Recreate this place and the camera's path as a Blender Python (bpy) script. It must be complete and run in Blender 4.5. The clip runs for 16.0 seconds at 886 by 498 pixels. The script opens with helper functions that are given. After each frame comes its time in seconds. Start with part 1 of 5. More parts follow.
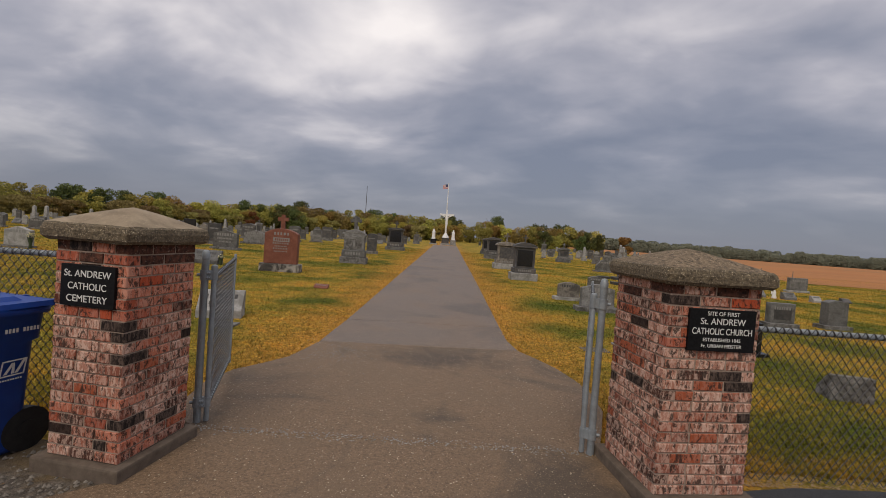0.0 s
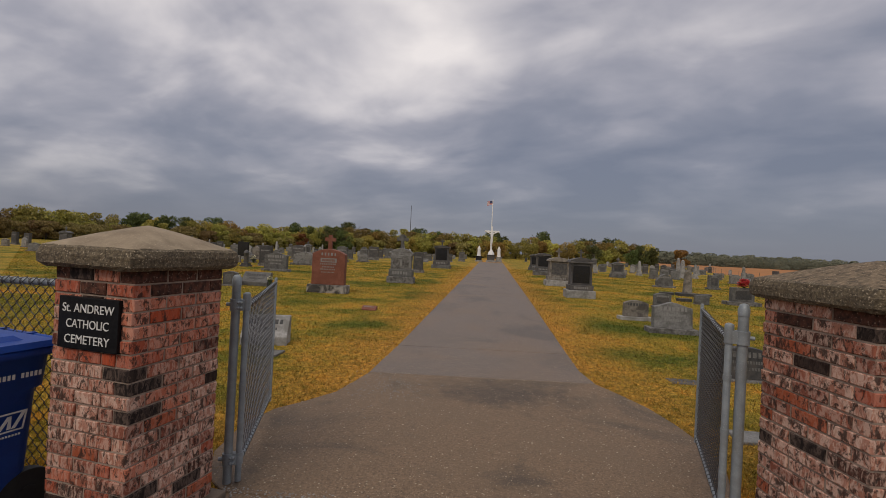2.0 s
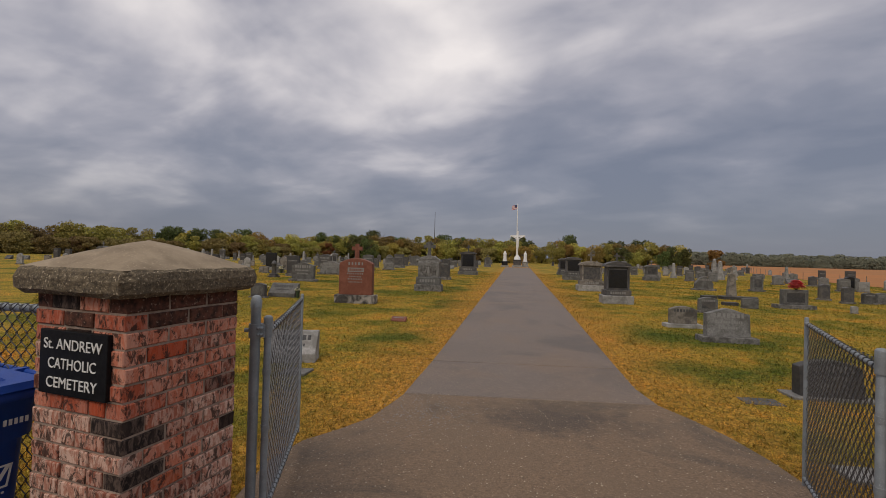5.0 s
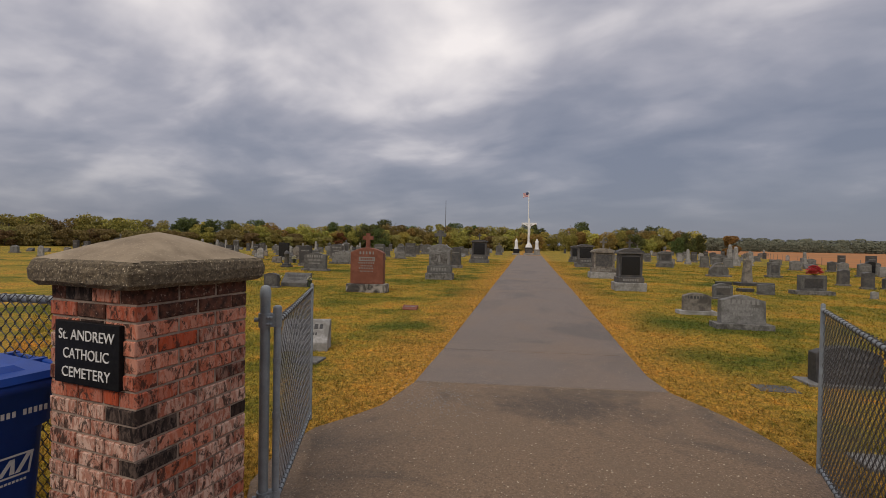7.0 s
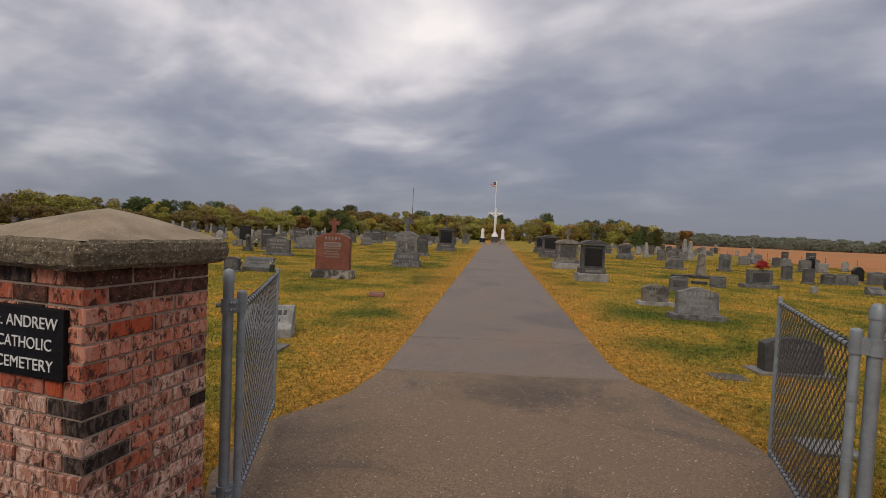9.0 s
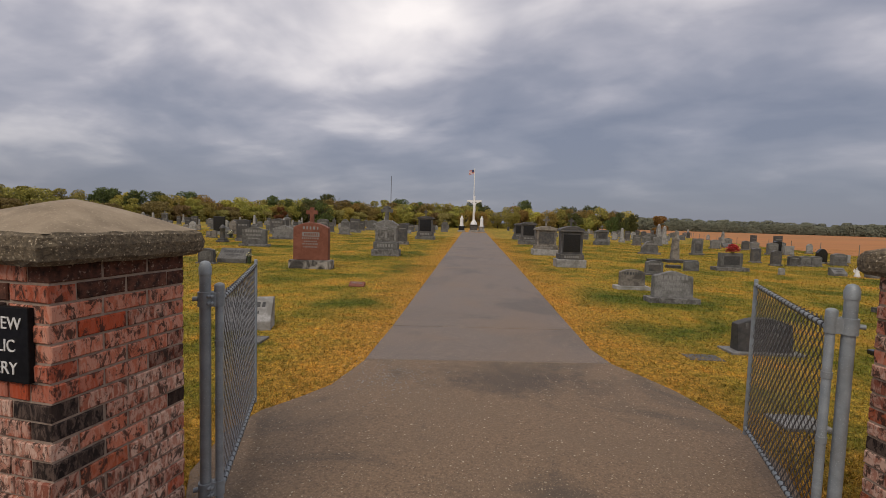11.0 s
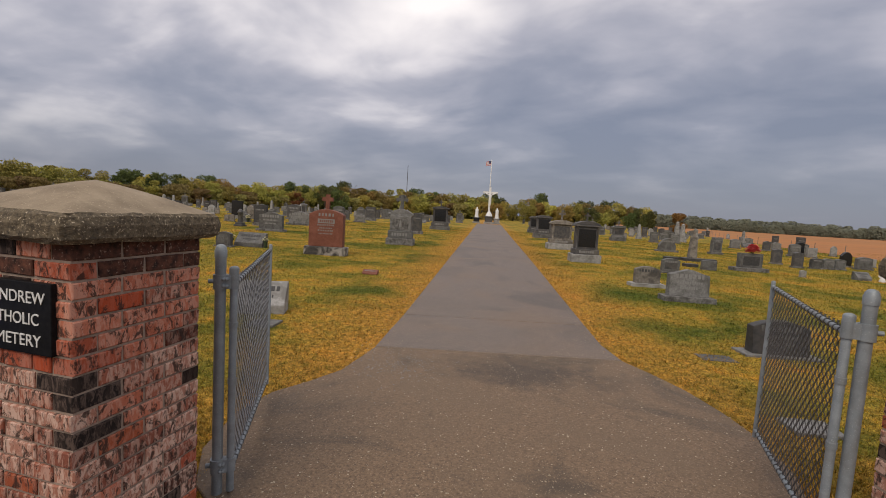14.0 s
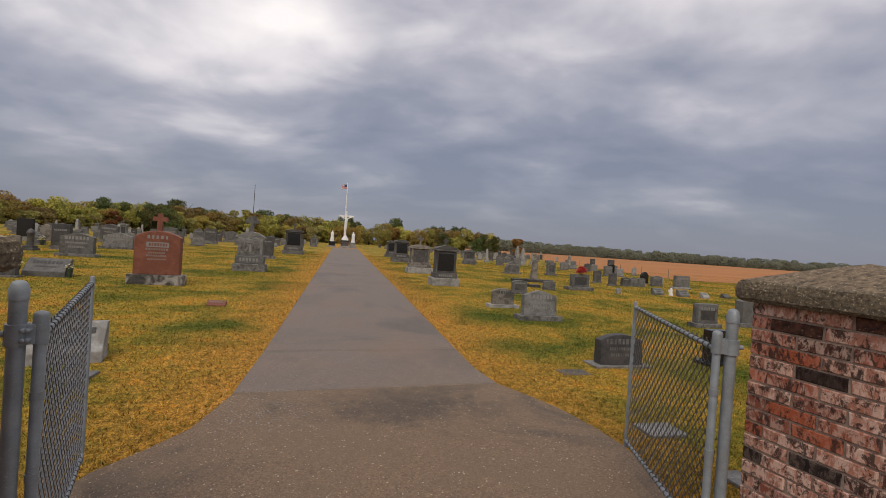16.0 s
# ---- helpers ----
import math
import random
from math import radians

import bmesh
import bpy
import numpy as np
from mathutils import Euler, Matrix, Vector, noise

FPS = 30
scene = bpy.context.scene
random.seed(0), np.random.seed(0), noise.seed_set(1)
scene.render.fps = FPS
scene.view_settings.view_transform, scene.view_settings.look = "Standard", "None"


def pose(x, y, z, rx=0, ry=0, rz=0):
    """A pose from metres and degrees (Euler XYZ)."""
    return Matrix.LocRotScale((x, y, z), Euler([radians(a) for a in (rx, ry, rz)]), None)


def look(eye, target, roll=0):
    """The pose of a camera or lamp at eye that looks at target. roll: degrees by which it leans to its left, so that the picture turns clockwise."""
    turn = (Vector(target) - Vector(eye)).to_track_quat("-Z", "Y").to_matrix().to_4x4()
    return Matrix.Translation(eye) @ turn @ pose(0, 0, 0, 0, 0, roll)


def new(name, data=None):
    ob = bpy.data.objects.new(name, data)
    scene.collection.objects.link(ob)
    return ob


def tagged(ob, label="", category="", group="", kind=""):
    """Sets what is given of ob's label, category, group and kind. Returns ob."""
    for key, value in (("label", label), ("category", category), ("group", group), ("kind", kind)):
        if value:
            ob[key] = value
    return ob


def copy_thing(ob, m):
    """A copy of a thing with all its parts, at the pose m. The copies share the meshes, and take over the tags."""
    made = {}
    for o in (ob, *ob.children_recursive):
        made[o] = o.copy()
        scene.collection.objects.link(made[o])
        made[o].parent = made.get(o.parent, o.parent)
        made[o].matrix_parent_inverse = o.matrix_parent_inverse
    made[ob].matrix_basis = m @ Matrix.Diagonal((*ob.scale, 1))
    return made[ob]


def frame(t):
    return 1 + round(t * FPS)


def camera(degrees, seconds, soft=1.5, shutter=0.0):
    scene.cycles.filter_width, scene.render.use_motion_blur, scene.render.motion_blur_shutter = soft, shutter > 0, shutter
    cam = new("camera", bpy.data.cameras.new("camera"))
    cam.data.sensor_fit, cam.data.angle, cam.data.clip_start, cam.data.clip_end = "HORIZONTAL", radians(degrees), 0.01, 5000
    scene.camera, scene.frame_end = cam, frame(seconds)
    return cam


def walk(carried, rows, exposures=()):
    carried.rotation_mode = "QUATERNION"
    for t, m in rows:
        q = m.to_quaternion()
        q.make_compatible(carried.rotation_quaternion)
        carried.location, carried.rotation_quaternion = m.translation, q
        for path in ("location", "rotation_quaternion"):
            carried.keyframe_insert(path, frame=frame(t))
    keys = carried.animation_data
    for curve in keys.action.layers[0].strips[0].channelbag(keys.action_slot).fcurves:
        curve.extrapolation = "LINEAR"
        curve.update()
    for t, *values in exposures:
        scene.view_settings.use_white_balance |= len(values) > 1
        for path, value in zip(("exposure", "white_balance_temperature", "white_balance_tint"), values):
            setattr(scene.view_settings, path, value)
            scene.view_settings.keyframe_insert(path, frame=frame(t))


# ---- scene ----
# Seconds, eye (x, y, z), heading to the left of +y, tilt up, lean to the left
PATH = [
    (0, 1.777, -2.600, 1.595, -0.94, -1.71, 4.25),
    (0.5, 1.812, -2.414, 1.598, -0.42, -1.05, 4.49),
    (1, 1.763, -2.253, 1.591, 0.55, -0.27, 4.30),
    (1.5, 1.626, -2.082, 1.597, 2.17, 0.08, 3.57),
    (2, 1.579, -1.915, 1.576, 4.91, 0.19, 2.90),
    (2.5, 1.551, -1.706, 1.576, 7.19, 0.26, 2.59),
    (3, 1.470, -1.600, 1.570, 7.80, 0.58, 2.17),
    (3.5, 1.348, -1.543, 1.593, 7.20, 1.13, 1.47),
    (4, 1.335, -1.497, 1.590, 6.61, 1.63, 1.18),
    (4.5, 1.353, -1.467, 1.596, 7.28, 1.29, 1.46),
    (7, 1.394, -1.439, 1.599, 9.50, -0.67, 1.03),
    (7.5, 1.378, -1.437, 1.598, 8.66, -1.03, 1.50),
    (8, 1.351, -1.427, 1.593, 6.61, -0.24, 0.94),
    (8.5, 1.338, -1.397, 1.588, 5.64, -1.28, 2.47),
    (9, 1.335, -1.379, 1.589, 5.09, -2.11, 2.51),
    (11.5, 1.300, -1.334, 1.585, 1.75, -3.91, 2.11),
    (12, 1.299, -1.325, 1.589, 1.67, -4.24, 2.70),
    (12.5, 1.302, -1.336, 1.589, 2.32, -4.04, 3.07),
    (13, 1.309, -1.345, 1.589, 3.19, -3.96, 3.11),
    (13.5, 1.314, -1.351, 1.590, 3.82, -4.22, 3.31),
    (14, 1.319, -1.352, 1.588, 4.12, -4.83, 3.50),
    (14.5, 1.314, -1.337, 1.588, 3.65, -5.38, 3.49),
    (15, 1.335, -1.240, 1.585, 1.40, -5.04, 2.85),
    (15.5, 1.290, -1.145, 1.583, -4.42, -3.14, 2.30),
    (16, 1.091, -1.083, 1.582, -14.22, -0.51, 3.97),
]

def eye_pose(x, y, z, heading, tilt, lean):
    h, p = radians(heading), radians(tilt)
    way = Vector((-math.sin(h) * math.cos(p), math.cos(h) * math.cos(p), math.sin(p)))
    return look((x, y, z), Vector((x, y, z)) + way, lean)


cam = camera(90.0, 16.0, soft=0.4)
walk(cam, [(row[0], eye_pose(*row[1:])) for row in PATH], [(t, stops, 7300, 12.5) for t, stops in ((0.0, 0.26), (0.5, 0.1), (1.5, 0.08), (3.5, 0.09), (4.5, 0.1), (7.0, 0.2), (9.0, 0.24), (12.0, 0.37), (14.5, 0.43), (15.5, 0.4), (16.0, 0.38))])

# ---- light: overcast sky and a broad, weak sun ----
SUN_UP, SUN_TURN = 48.0, 200.0
world = bpy.data.worlds.new("overcast_sky")
scene.world = world
world.use_nodes = True


def node(tree, kind, **values):
    n = tree.nodes.new(kind)
    for key, value in values.items():
        if key in n.inputs:
            n.inputs[key].default_value = value
    return n


def math_node(tree, operation, a, b=None, clamp=False):
    n = tree.nodes.new("ShaderNodeMath")
    n.operation, n.use_clamp = operation, clamp
    for i, v in enumerate((a, b)):
        if v is None:
            continue
        if isinstance(v, (int, float)):
            n.inputs[i].default_value = v
        else:
            tree.links.new(v, n.inputs[i])
    return n.outputs[0]


def ramp(tree, fac, stops, constant=False):
    n = tree.nodes.new("ShaderNodeValToRGB")
    n.color_ramp.interpolation = "CONSTANT" if constant else "LINEAR"
    while len(n.color_ramp.elements) < len(stops):
        n.color_ramp.elements.new(0.5)
    for e, (p, c) in zip(n.color_ramp.elements, stops):
        e.position = p
        e.color = (*c, 1) if len(c) == 3 else c
    tree.links.new(fac, n.inputs[0])
    return n.outputs[0]


def mix(tree, fac, a, b, blend="MIX"):
    n = tree.nodes.new("ShaderNodeMix")
    n.data_type, n.blend_type = "RGBA", blend
    for i, v in ((0, fac), (6, a), (7, b)):
        if isinstance(v, (int, float)):
            n.inputs[i].default_value = v
        elif isinstance(v, tuple):
            n.inputs[i].default_value = (*v, 1)
        else:
            tree.links.new(v, n.inputs[i])
    return n.outputs[2]


def build_sky():
    tr = world.node_tree
    tr.nodes.clear()
    out = tr.nodes.new("ShaderNodeOutputWorld")
    bg = tr.nodes.new("ShaderNodeBackground")
    tc = tr.nodes.new("ShaderNodeTexCoord")
    sky = tr.nodes.new("ShaderNodeTexSky")
    sky.sky_type, sky.sun_disc = "NISHITA", False
    sky.sun_elevation, sky.sun_rotation = radians(SUN_UP), radians(SUN_TURN)
    sep = tr.nodes.new("ShaderNodeSeparateXYZ")
    tr.links.new(tc.outputs["Generated"], sep.inputs[0])
    up = math_node(tr, "MAXIMUM", sep.outputs[2], 0.0)
    lift = math_node(tr, "ADD", up, 0.25)
    turn = node(tr, "ShaderNodeMapping", Rotation=(0, 0, radians(CLOUD_TURN)))
    tr.links.new(tc.outputs["Generated"], turn.inputs[0])
    way = tr.nodes.new("ShaderNodeSeparateXYZ")
    tr.links.new(turn.outputs[0], way.inputs[0])
    u = math_node(tr, "DIVIDE", way.outputs[0], lift)
    v = math_node(tr, "DIVIDE", way.outputs[1], lift)
    flat = tr.nodes.new("ShaderNodeCombineXYZ")
    tr.links.new(math_node(tr, "MULTIPLY", math_node(tr, "ADD", u, CLOUD_DRIFT[0]), 0.8), flat.inputs[0])
    tr.links.new(math_node(tr, "ADD", v, CLOUD_DRIFT[1]), flat.inputs[1])
    flat.inputs[2].default_value = CLOUD_SEED
    big = node(tr, "ShaderNodeTexNoise", Scale=1.5, Detail=5.0, Roughness=0.45, Distortion=0.4)
    fine = node(tr, "ShaderNodeTexNoise", Scale=3.2, Detail=5.0, Roughness=0.46, Distortion=0.3)
    for n in (big, fine):
        tr.links.new(flat.outputs[0], n.inputs["Vector"])
    # thinner cloud overhead and towards the hidden sun
    thin = tr.nodes.new("ShaderNodeVectorMath")
    thin.operation = "DOT_PRODUCT"
    tr.links.new(tc.outputs["Generated"], thin.inputs[0])
    thin.inputs[1].default_value = Vector((-0.1, 0.8, 0.62)).normalized()
    glow = math_node(tr, "MULTIPLY", math_node(tr, "POWER", math_node(tr, "MAXIMUM", thin.outputs["Value"], 0.0), 12.0), 0.03)
    rise = math_node(tr, "MULTIPLY", math_node(tr, "SUBTRACT", math_node(tr, "MINIMUM", up, 0.5), 0.26), 0.5)
    cover = math_node(tr, "ADD", math_node(tr, "MULTIPLY", big.outputs[0], 0.66), math_node(tr, "MULTIPLY", fine.outputs[0], 0.36))
    # cloud thickens low on one side
    low = math_node(tr, "SUBTRACT", 0.5, math_node(tr, "MINIMUM", up, 0.5))
    side = math_node(tr, "MULTIPLY", math_node(tr, "MULTIPLY", sep.outputs[0], low), -0.24)
    for extra in (rise, glow, side):
        cover = math_node(tr, "ADD", cover, extra)
    cloud = ramp(tr, cover, [(0.34, (0.16, 0.195, 0.285)), (0.46, (0.228, 0.26, 0.352)), (0.55, (0.335, 0.36, 0.452)), (0.64, (0.54, 0.558, 0.64)), (0.77, (0.8, 0.81, 0.87))])
    haze = ramp(tr, up, [(0.0, (0.9, 0.9, 0.9)), (0.08, (0.6, 0.6, 0.6)), (0.18, (0.12, 0.12, 0.12)), (0.3, (0, 0, 0))])
    veil = mix(tr, haze, cloud, (0.158, 0.185, 0.255))
    blue = mix(tr, 1.0, sky.outputs[0], (0.07, 0.07, 0.07), "MULTIPLY")
    tr.links.new(mix(tr, 0.9, blue, veil), bg.inputs[0])
    bg.inputs[1].default_value = 1.0
    tr.links.new(bg.outputs[0], out.inputs[0])


CLOUD_SEED, CLOUD_TURN, CLOUD_DRIFT = 9.2, 18.0, (-0.22, 0.33)
build_sky()
sun_data = bpy.data.lights.new("sun", "SUN")
sun_data.energy, sun_data.angle, sun_data.color = 1.1, radians(25), (1.0, 0.95, 0.88)
sun = new("sun", sun_data)
sun.rotation_euler = (radians(90 - SUN_UP), 0, radians(180 - SUN_TURN))
sun.location = (0, -30, 40)
scene.view_settings.exposure = 0.0


# ---- materials ----
def surface(name, dark, light, scale=8.0, rough=0.85, bump=0.3, bump_scale=60.0, metal=0.0, stretch=(1, 1, 1), blotch=None, blotch_scale=1.2, blotch_mix=1.0, vary=0.0, bump_depth=0.004, specks=None, gloss=0.5, stain=None, stain_scale=0.35, spill=None):
    """Two-scale noise colour with fine relief; blotch: a second colour in broad patches; specks: colour of fine grit."""
    m = bpy.data.materials.new(name)
    m.use_nodes = True
    tr = m.node_tree
    b = tr.nodes["Principled BSDF"]
    tc = tr.nodes.new("ShaderNodeTexCoord")
    mp = tr.nodes.new("ShaderNodeMapping")
    mp.inputs["Scale"].default_value = stretch
    tr.links.new(tc.outputs["Object"], mp.inputs[0])
    info = tr.nodes.new("ShaderNodeObjectInfo")
    shift = math_node(tr, "MULTIPLY", info.outputs["Random"], 37.0)
    if vary:
        tr.links.new(shift, mp.inputs["Location"])
    grain = node(tr, "ShaderNodeTexNoise", Scale=scale, Detail=6.0, Roughness=0.62)
    tr.links.new(mp.outputs[0], grain.inputs["Vector"])
    col = ramp(tr, grain.outputs[0], [(0.32, dark), (0.68, light)])
    if blotch:
        wide = node(tr, "ShaderNodeTexNoise", Scale=blotch_scale, Detail=4.0, Roughness=0.6, Distortion=0.6)
        tr.links.new(mp.outputs[0], wide.inputs["Vector"])
        f = ramp(tr, wide.outputs[0], [(0.45, (0, 0, 0)), (0.66, (blotch_mix,) * 3)])
        col = mix(tr, f, col, blotch)
    if stain:
        damp = node(tr, "ShaderNodeTexNoise", Scale=stain_scale, Detail=6.0, Roughness=0.68, Distortion=0.9)
        tr.links.new(mp.outputs[0], damp.inputs["Vector"])
        f = ramp(tr, damp.outputs[0], [(0.5, (0, 0, 0)), (0.62, (0.85, 0.85, 0.85))])
        col = mix(tr, f, col, stain)
    if spill:
        # one damp stain with ragged edges: centre, reach
        at, reach, tint = spill
        rag = node(tr, "ShaderNodeTexNoise", Scale=2.4, Detail=7.0, Roughness=0.72)
        tr.links.new(tc.outputs["Object"], rag.inputs["Vector"])
        sm = tr.nodes.new("ShaderNodeMapping")
        sm.vector_type = "TEXTURE"
        sm.inputs["Location"].default_value, sm.inputs["Scale"].default_value = (*at, 0), (*reach, 1)
        tr.links.new(tc.outputs["Object"], sm.inputs[0])
        far = tr.nodes.new("ShaderNodeVectorMath")
        far.operation = "LENGTH"
        tr.links.new(sm.outputs[0], far.inputs[0])
        edge = math_node(tr, "ADD", far.outputs["Value"], math_node(tr, "MULTIPLY", math_node(tr, "SUBTRACT", rag.outputs[0], 0.5), 2.6))
        col = mix(tr, ramp(tr, edge, [(0.3, (0.7, 0.7, 0.7)), (1.0, (0, 0, 0))]), col, tint)
    if specks:
        dots = node(tr, "ShaderNodeTexNoise", Scale=bump_scale * 1.6, Detail=2.0, Roughness=0.5)
        tr.links.new(mp.outputs[0], dots.inputs["Vector"])
        f = ramp(tr, dots.outputs[0], [(0.62, (0, 0, 0)), (0.72, (1, 1, 1))])
        col = mix(tr, f, col, specks)
    if vary:
        shade = math_node(tr, "ADD", math_node(tr, "MULTIPLY", info.outputs["Random"], 2 * vary), 1 - vary)
        hsv = tr.nodes.new("ShaderNodeHueSaturation")
        tr.links.new(shade, hsv.inputs["Value"])
        tr.links.new(col, hsv.inputs["Color"])
        col = hsv.outputs[0]
    tr.links.new(col, b.inputs["Base Color"])
    b.inputs["Roughness"].default_value, b.inputs["Metallic"].default_value = rough, metal
    b.inputs["Specular IOR Level"].default_value = gloss
    if bump:
        fine = node(tr, "ShaderNodeTexNoise", Scale=bump_scale, Detail=5.0, Roughness=0.65)
        tr.links.new(mp.outputs[0], fine.inputs["Vector"])
        bn = tr.nodes.new("ShaderNodeBump")
        bn.inputs["Strength"].default_value, bn.inputs["Distance"].default_value = bump, bump_depth
        tr.links.new(fine.outputs[0], bn.inputs["Height"])
        tr.links.new(bn.outputs[0], b.inputs["Normal"])
    return m


LAWN_STOPS = [(0.34, (0.09, 0.108, 0.021)), (0.44, (0.182, 0.158, 0.03)), (0.51, (0.285, 0.206, 0.041)), (0.59, (0.355, 0.229, 0.047)), (0.7, (0.41, 0.205, 0.046))]


# centre, reach and strength of patches where the lawn stays green
GREEN_HOLLOWS = (((-0.6, 6.8), (1.0, 0.8), 0.9), ((-1.7, 16.5), (1.4, 3.0), 0.5), ((4.3, 5.4), (1.2, 0.9), 0.8), ((4.6, 8.4), (1.1, 1.6), 0.7), ((6.3, 3.6), (0.9, 0.8), 0.6), ((6.2, 1.6), (0.9, 0.4), 0.5), ((7.5, 12.5), (2.2, 2.0), 0.4))


def worn_verge(tr, tc, col):
    """Rust-brown worn grass in a ragged band along the path, greener lawn further off."""
    sep = tr.nodes.new("ShaderNodeSeparateXYZ")
    tr.links.new(tc.outputs["Object"], sep.inputs[0])
    rag = node(tr, "ShaderNodeTexNoise", Scale=1.1, Detail=6.0, Roughness=0.72)
    tr.links.new(tc.outputs["Object"], rag.inputs["Vector"])
    middle = math_node(tr, "ADD", math_node(tr, "MULTIPLY", sep.outputs[1], 0.0245), 1.58)
    off = math_node(tr, "ABSOLUTE", math_node(tr, "SUBTRACT", sep.outputs[0], middle))
    off = math_node(tr, "ADD", off, math_node(tr, "MULTIPLY", math_node(tr, "SUBTRACT", rag.outputs[0], 0.5), 3.2))
    part_way = math_node(tr, "MULTIPLY", off, 0.2)
    col = mix(tr, ramp(tr, part_way, [(0.26, (0.75, 0.75, 0.75)), (0.42, (0.4, 0.4, 0.4)), (0.58, (0, 0, 0))]), col, (0.45, 0.225, 0.052))
    for at, reach, depth in GREEN_HOLLOWS:
        sm = tr.nodes.new("ShaderNodeMapping")
        sm.vector_type = "TEXTURE"
        sm.inputs["Location"].default_value, sm.inputs["Scale"].default_value = (*at, 0), (*reach, 1)
        tr.links.new(tc.outputs["Object"], sm.inputs[0])
        far = tr.nodes.new("ShaderNodeVectorMath")
        far.operation = "LENGTH"
        tr.links.new(sm.outputs[0], far.inputs[0])
        edge = math_node(tr, "ADD", far.outputs["Value"], math_node(tr, "MULTIPLY", math_node(tr, "SUBTRACT", rag.outputs[0], 0.5), 3.4))
        col = mix(tr, ramp(tr, edge, [(0.2, (depth,) * 3), (1.1, (0, 0, 0))]), col, (0.075, 0.105, 0.018))
    return mix(tr, 1.0, col, ramp(tr, part_way, [(0.4, (1, 1, 1)), (0.9, (0.97, 1.0, 0.92))]), "MULTIPLY")


def grass_ground_material():
    """Dormant lawn: straw yellow with olive and green patches, worn rust-brown edges."""
    m = bpy.data.materials.new("lawn")
    m.use_nodes = True
    tr = m.node_tree
    b = tr.nodes["Principled BSDF"]
    tc = tr.nodes.new("ShaderNodeTexCoord")
    wide = node(tr, "ShaderNodeTexNoise", Scale=0.42, Detail=5.0, Roughness=0.62, Distortion=0.5)
    mid = node(tr, "ShaderNodeTexNoise", Scale=2.1, Detail=6.0, Roughness=0.7)
    fine = node(tr, "ShaderNodeTexNoise", Scale=42.0, Detail=6.0, Roughness=0.8)
    for n in (wide, mid, fine):
        tr.links.new(tc.outputs["Object"], n.inputs["Vector"])
    col = ramp(tr, wide.outputs[0], LAWN_STOPS)
    patch = ramp(tr, mid.outputs[0], [(0.3, (0.42, 0.58, 0.42)), (0.44, (0.9, 0.95, 0.88)), (0.54, (1.08, 1.02, 1)), (0.68, (1.42, 1.05, 0.85))])
    col = mix(tr, 1.0, col, patch, "MULTIPLY")
    col = worn_verge(tr, tc, col)
    tuft = node(tr, "ShaderNodeTexNoise", Scale=13.0, Detail=4.0, Roughness=0.7)
    tr.links.new(tc.outputs["Object"], tuft.inputs["Vector"])
    col = mix(tr, 1.0, col, ramp(tr, tuft.outputs[0], [(0.36, (0.48, 0.54, 0.46)), (0.5, (1, 1, 1)), (0.64, (1.42, 1.34, 1.22))]), "MULTIPLY")
    blades = ramp(tr, fine.outputs[0], [(0.36, (0.25, 0.23, 0.2)), (0.5, (1.0, 1.0, 1.0)), (0.64, (1.9, 1.8, 1.6))])
    col = mix(tr, 1.0, col, blades, "MULTIPLY")
    tr.links.new(col, b.inputs["Base Color"])
    b.inputs["Roughness"].default_value = 0.95
    b.inputs["Specular IOR Level"].default_value = 0.1
    bn = tr.nodes.new("ShaderNodeBump")
    bn.inputs["Strength"].default_value, bn.inputs["Distance"].default_value = 0.7, 0.03
    tr.links.new(fine.outputs[0], bn.inputs["Height"])
    tr.links.new(bn.outputs[0], b.inputs["Normal"])
    return m


def blade_material():
    m = bpy.data.materials.new("grass_blades")
    m.use_nodes = True
    tr = m.node_tree
    b = tr.nodes["Principled BSDF"]
    geo = tr.nodes.new("ShaderNodeNewGeometry")
    tc = tr.nodes.new("ShaderNodeTexCoord")
    wide = node(tr, "ShaderNodeTexNoise", Scale=0.42, Detail=5.0, Roughness=0.62, Distortion=0.5)
    mid = node(tr, "ShaderNodeTexNoise", Scale=2.1, Detail=6.0, Roughness=0.7)
    for n in (wide, mid):
        tr.links.new(tc.outputs["Object"], n.inputs["Vector"])
    col = ramp(tr, wide.outputs[0], LAWN_STOPS)
    patch = ramp(tr, mid.outputs[0], [(0.3, (0.42, 0.58, 0.42)), (0.44, (0.9, 0.95, 0.88)), (0.54, (1.08, 1.02, 1)), (0.68, (1.42, 1.05, 0.85))])
    col = mix(tr, 1.0, col, patch, "MULTIPLY")
    col = worn_verge(tr, tc, col)
    tuft = node(tr, "ShaderNodeTexNoise", Scale=13.0, Detail=4.0, Roughness=0.7)
    tr.links.new(tc.outputs["Object"], tuft.inputs["Vector"])
    col = mix(tr, 1.0, col, ramp(tr, tuft.outputs[0], [(0.36, (0.48, 0.54, 0.46)), (0.5, (1, 1, 1)), (0.64, (1.42, 1.34, 1.22))]), "MULTIPLY")
    each = ramp(tr, geo.outputs["Random Per Island"], [(0.0, (0.4, 0.34, 0.28)), (0.3, (0.95, 0.88, 0.8)), (0.65, (1.55, 1.45, 1.32)), (0.88, (0.85, 1.12, 0.75)), (1.0, (2.1, 2.0, 2.1))])
    tr.links.new(mix(tr, 1.0, col, each, "MULTIPLY"), b.inputs["Base Color"])
    b.inputs["Roughness"].default_value = 0.8
    b.inputs["Specular IOR Level"].default_value = 0.15
    return m


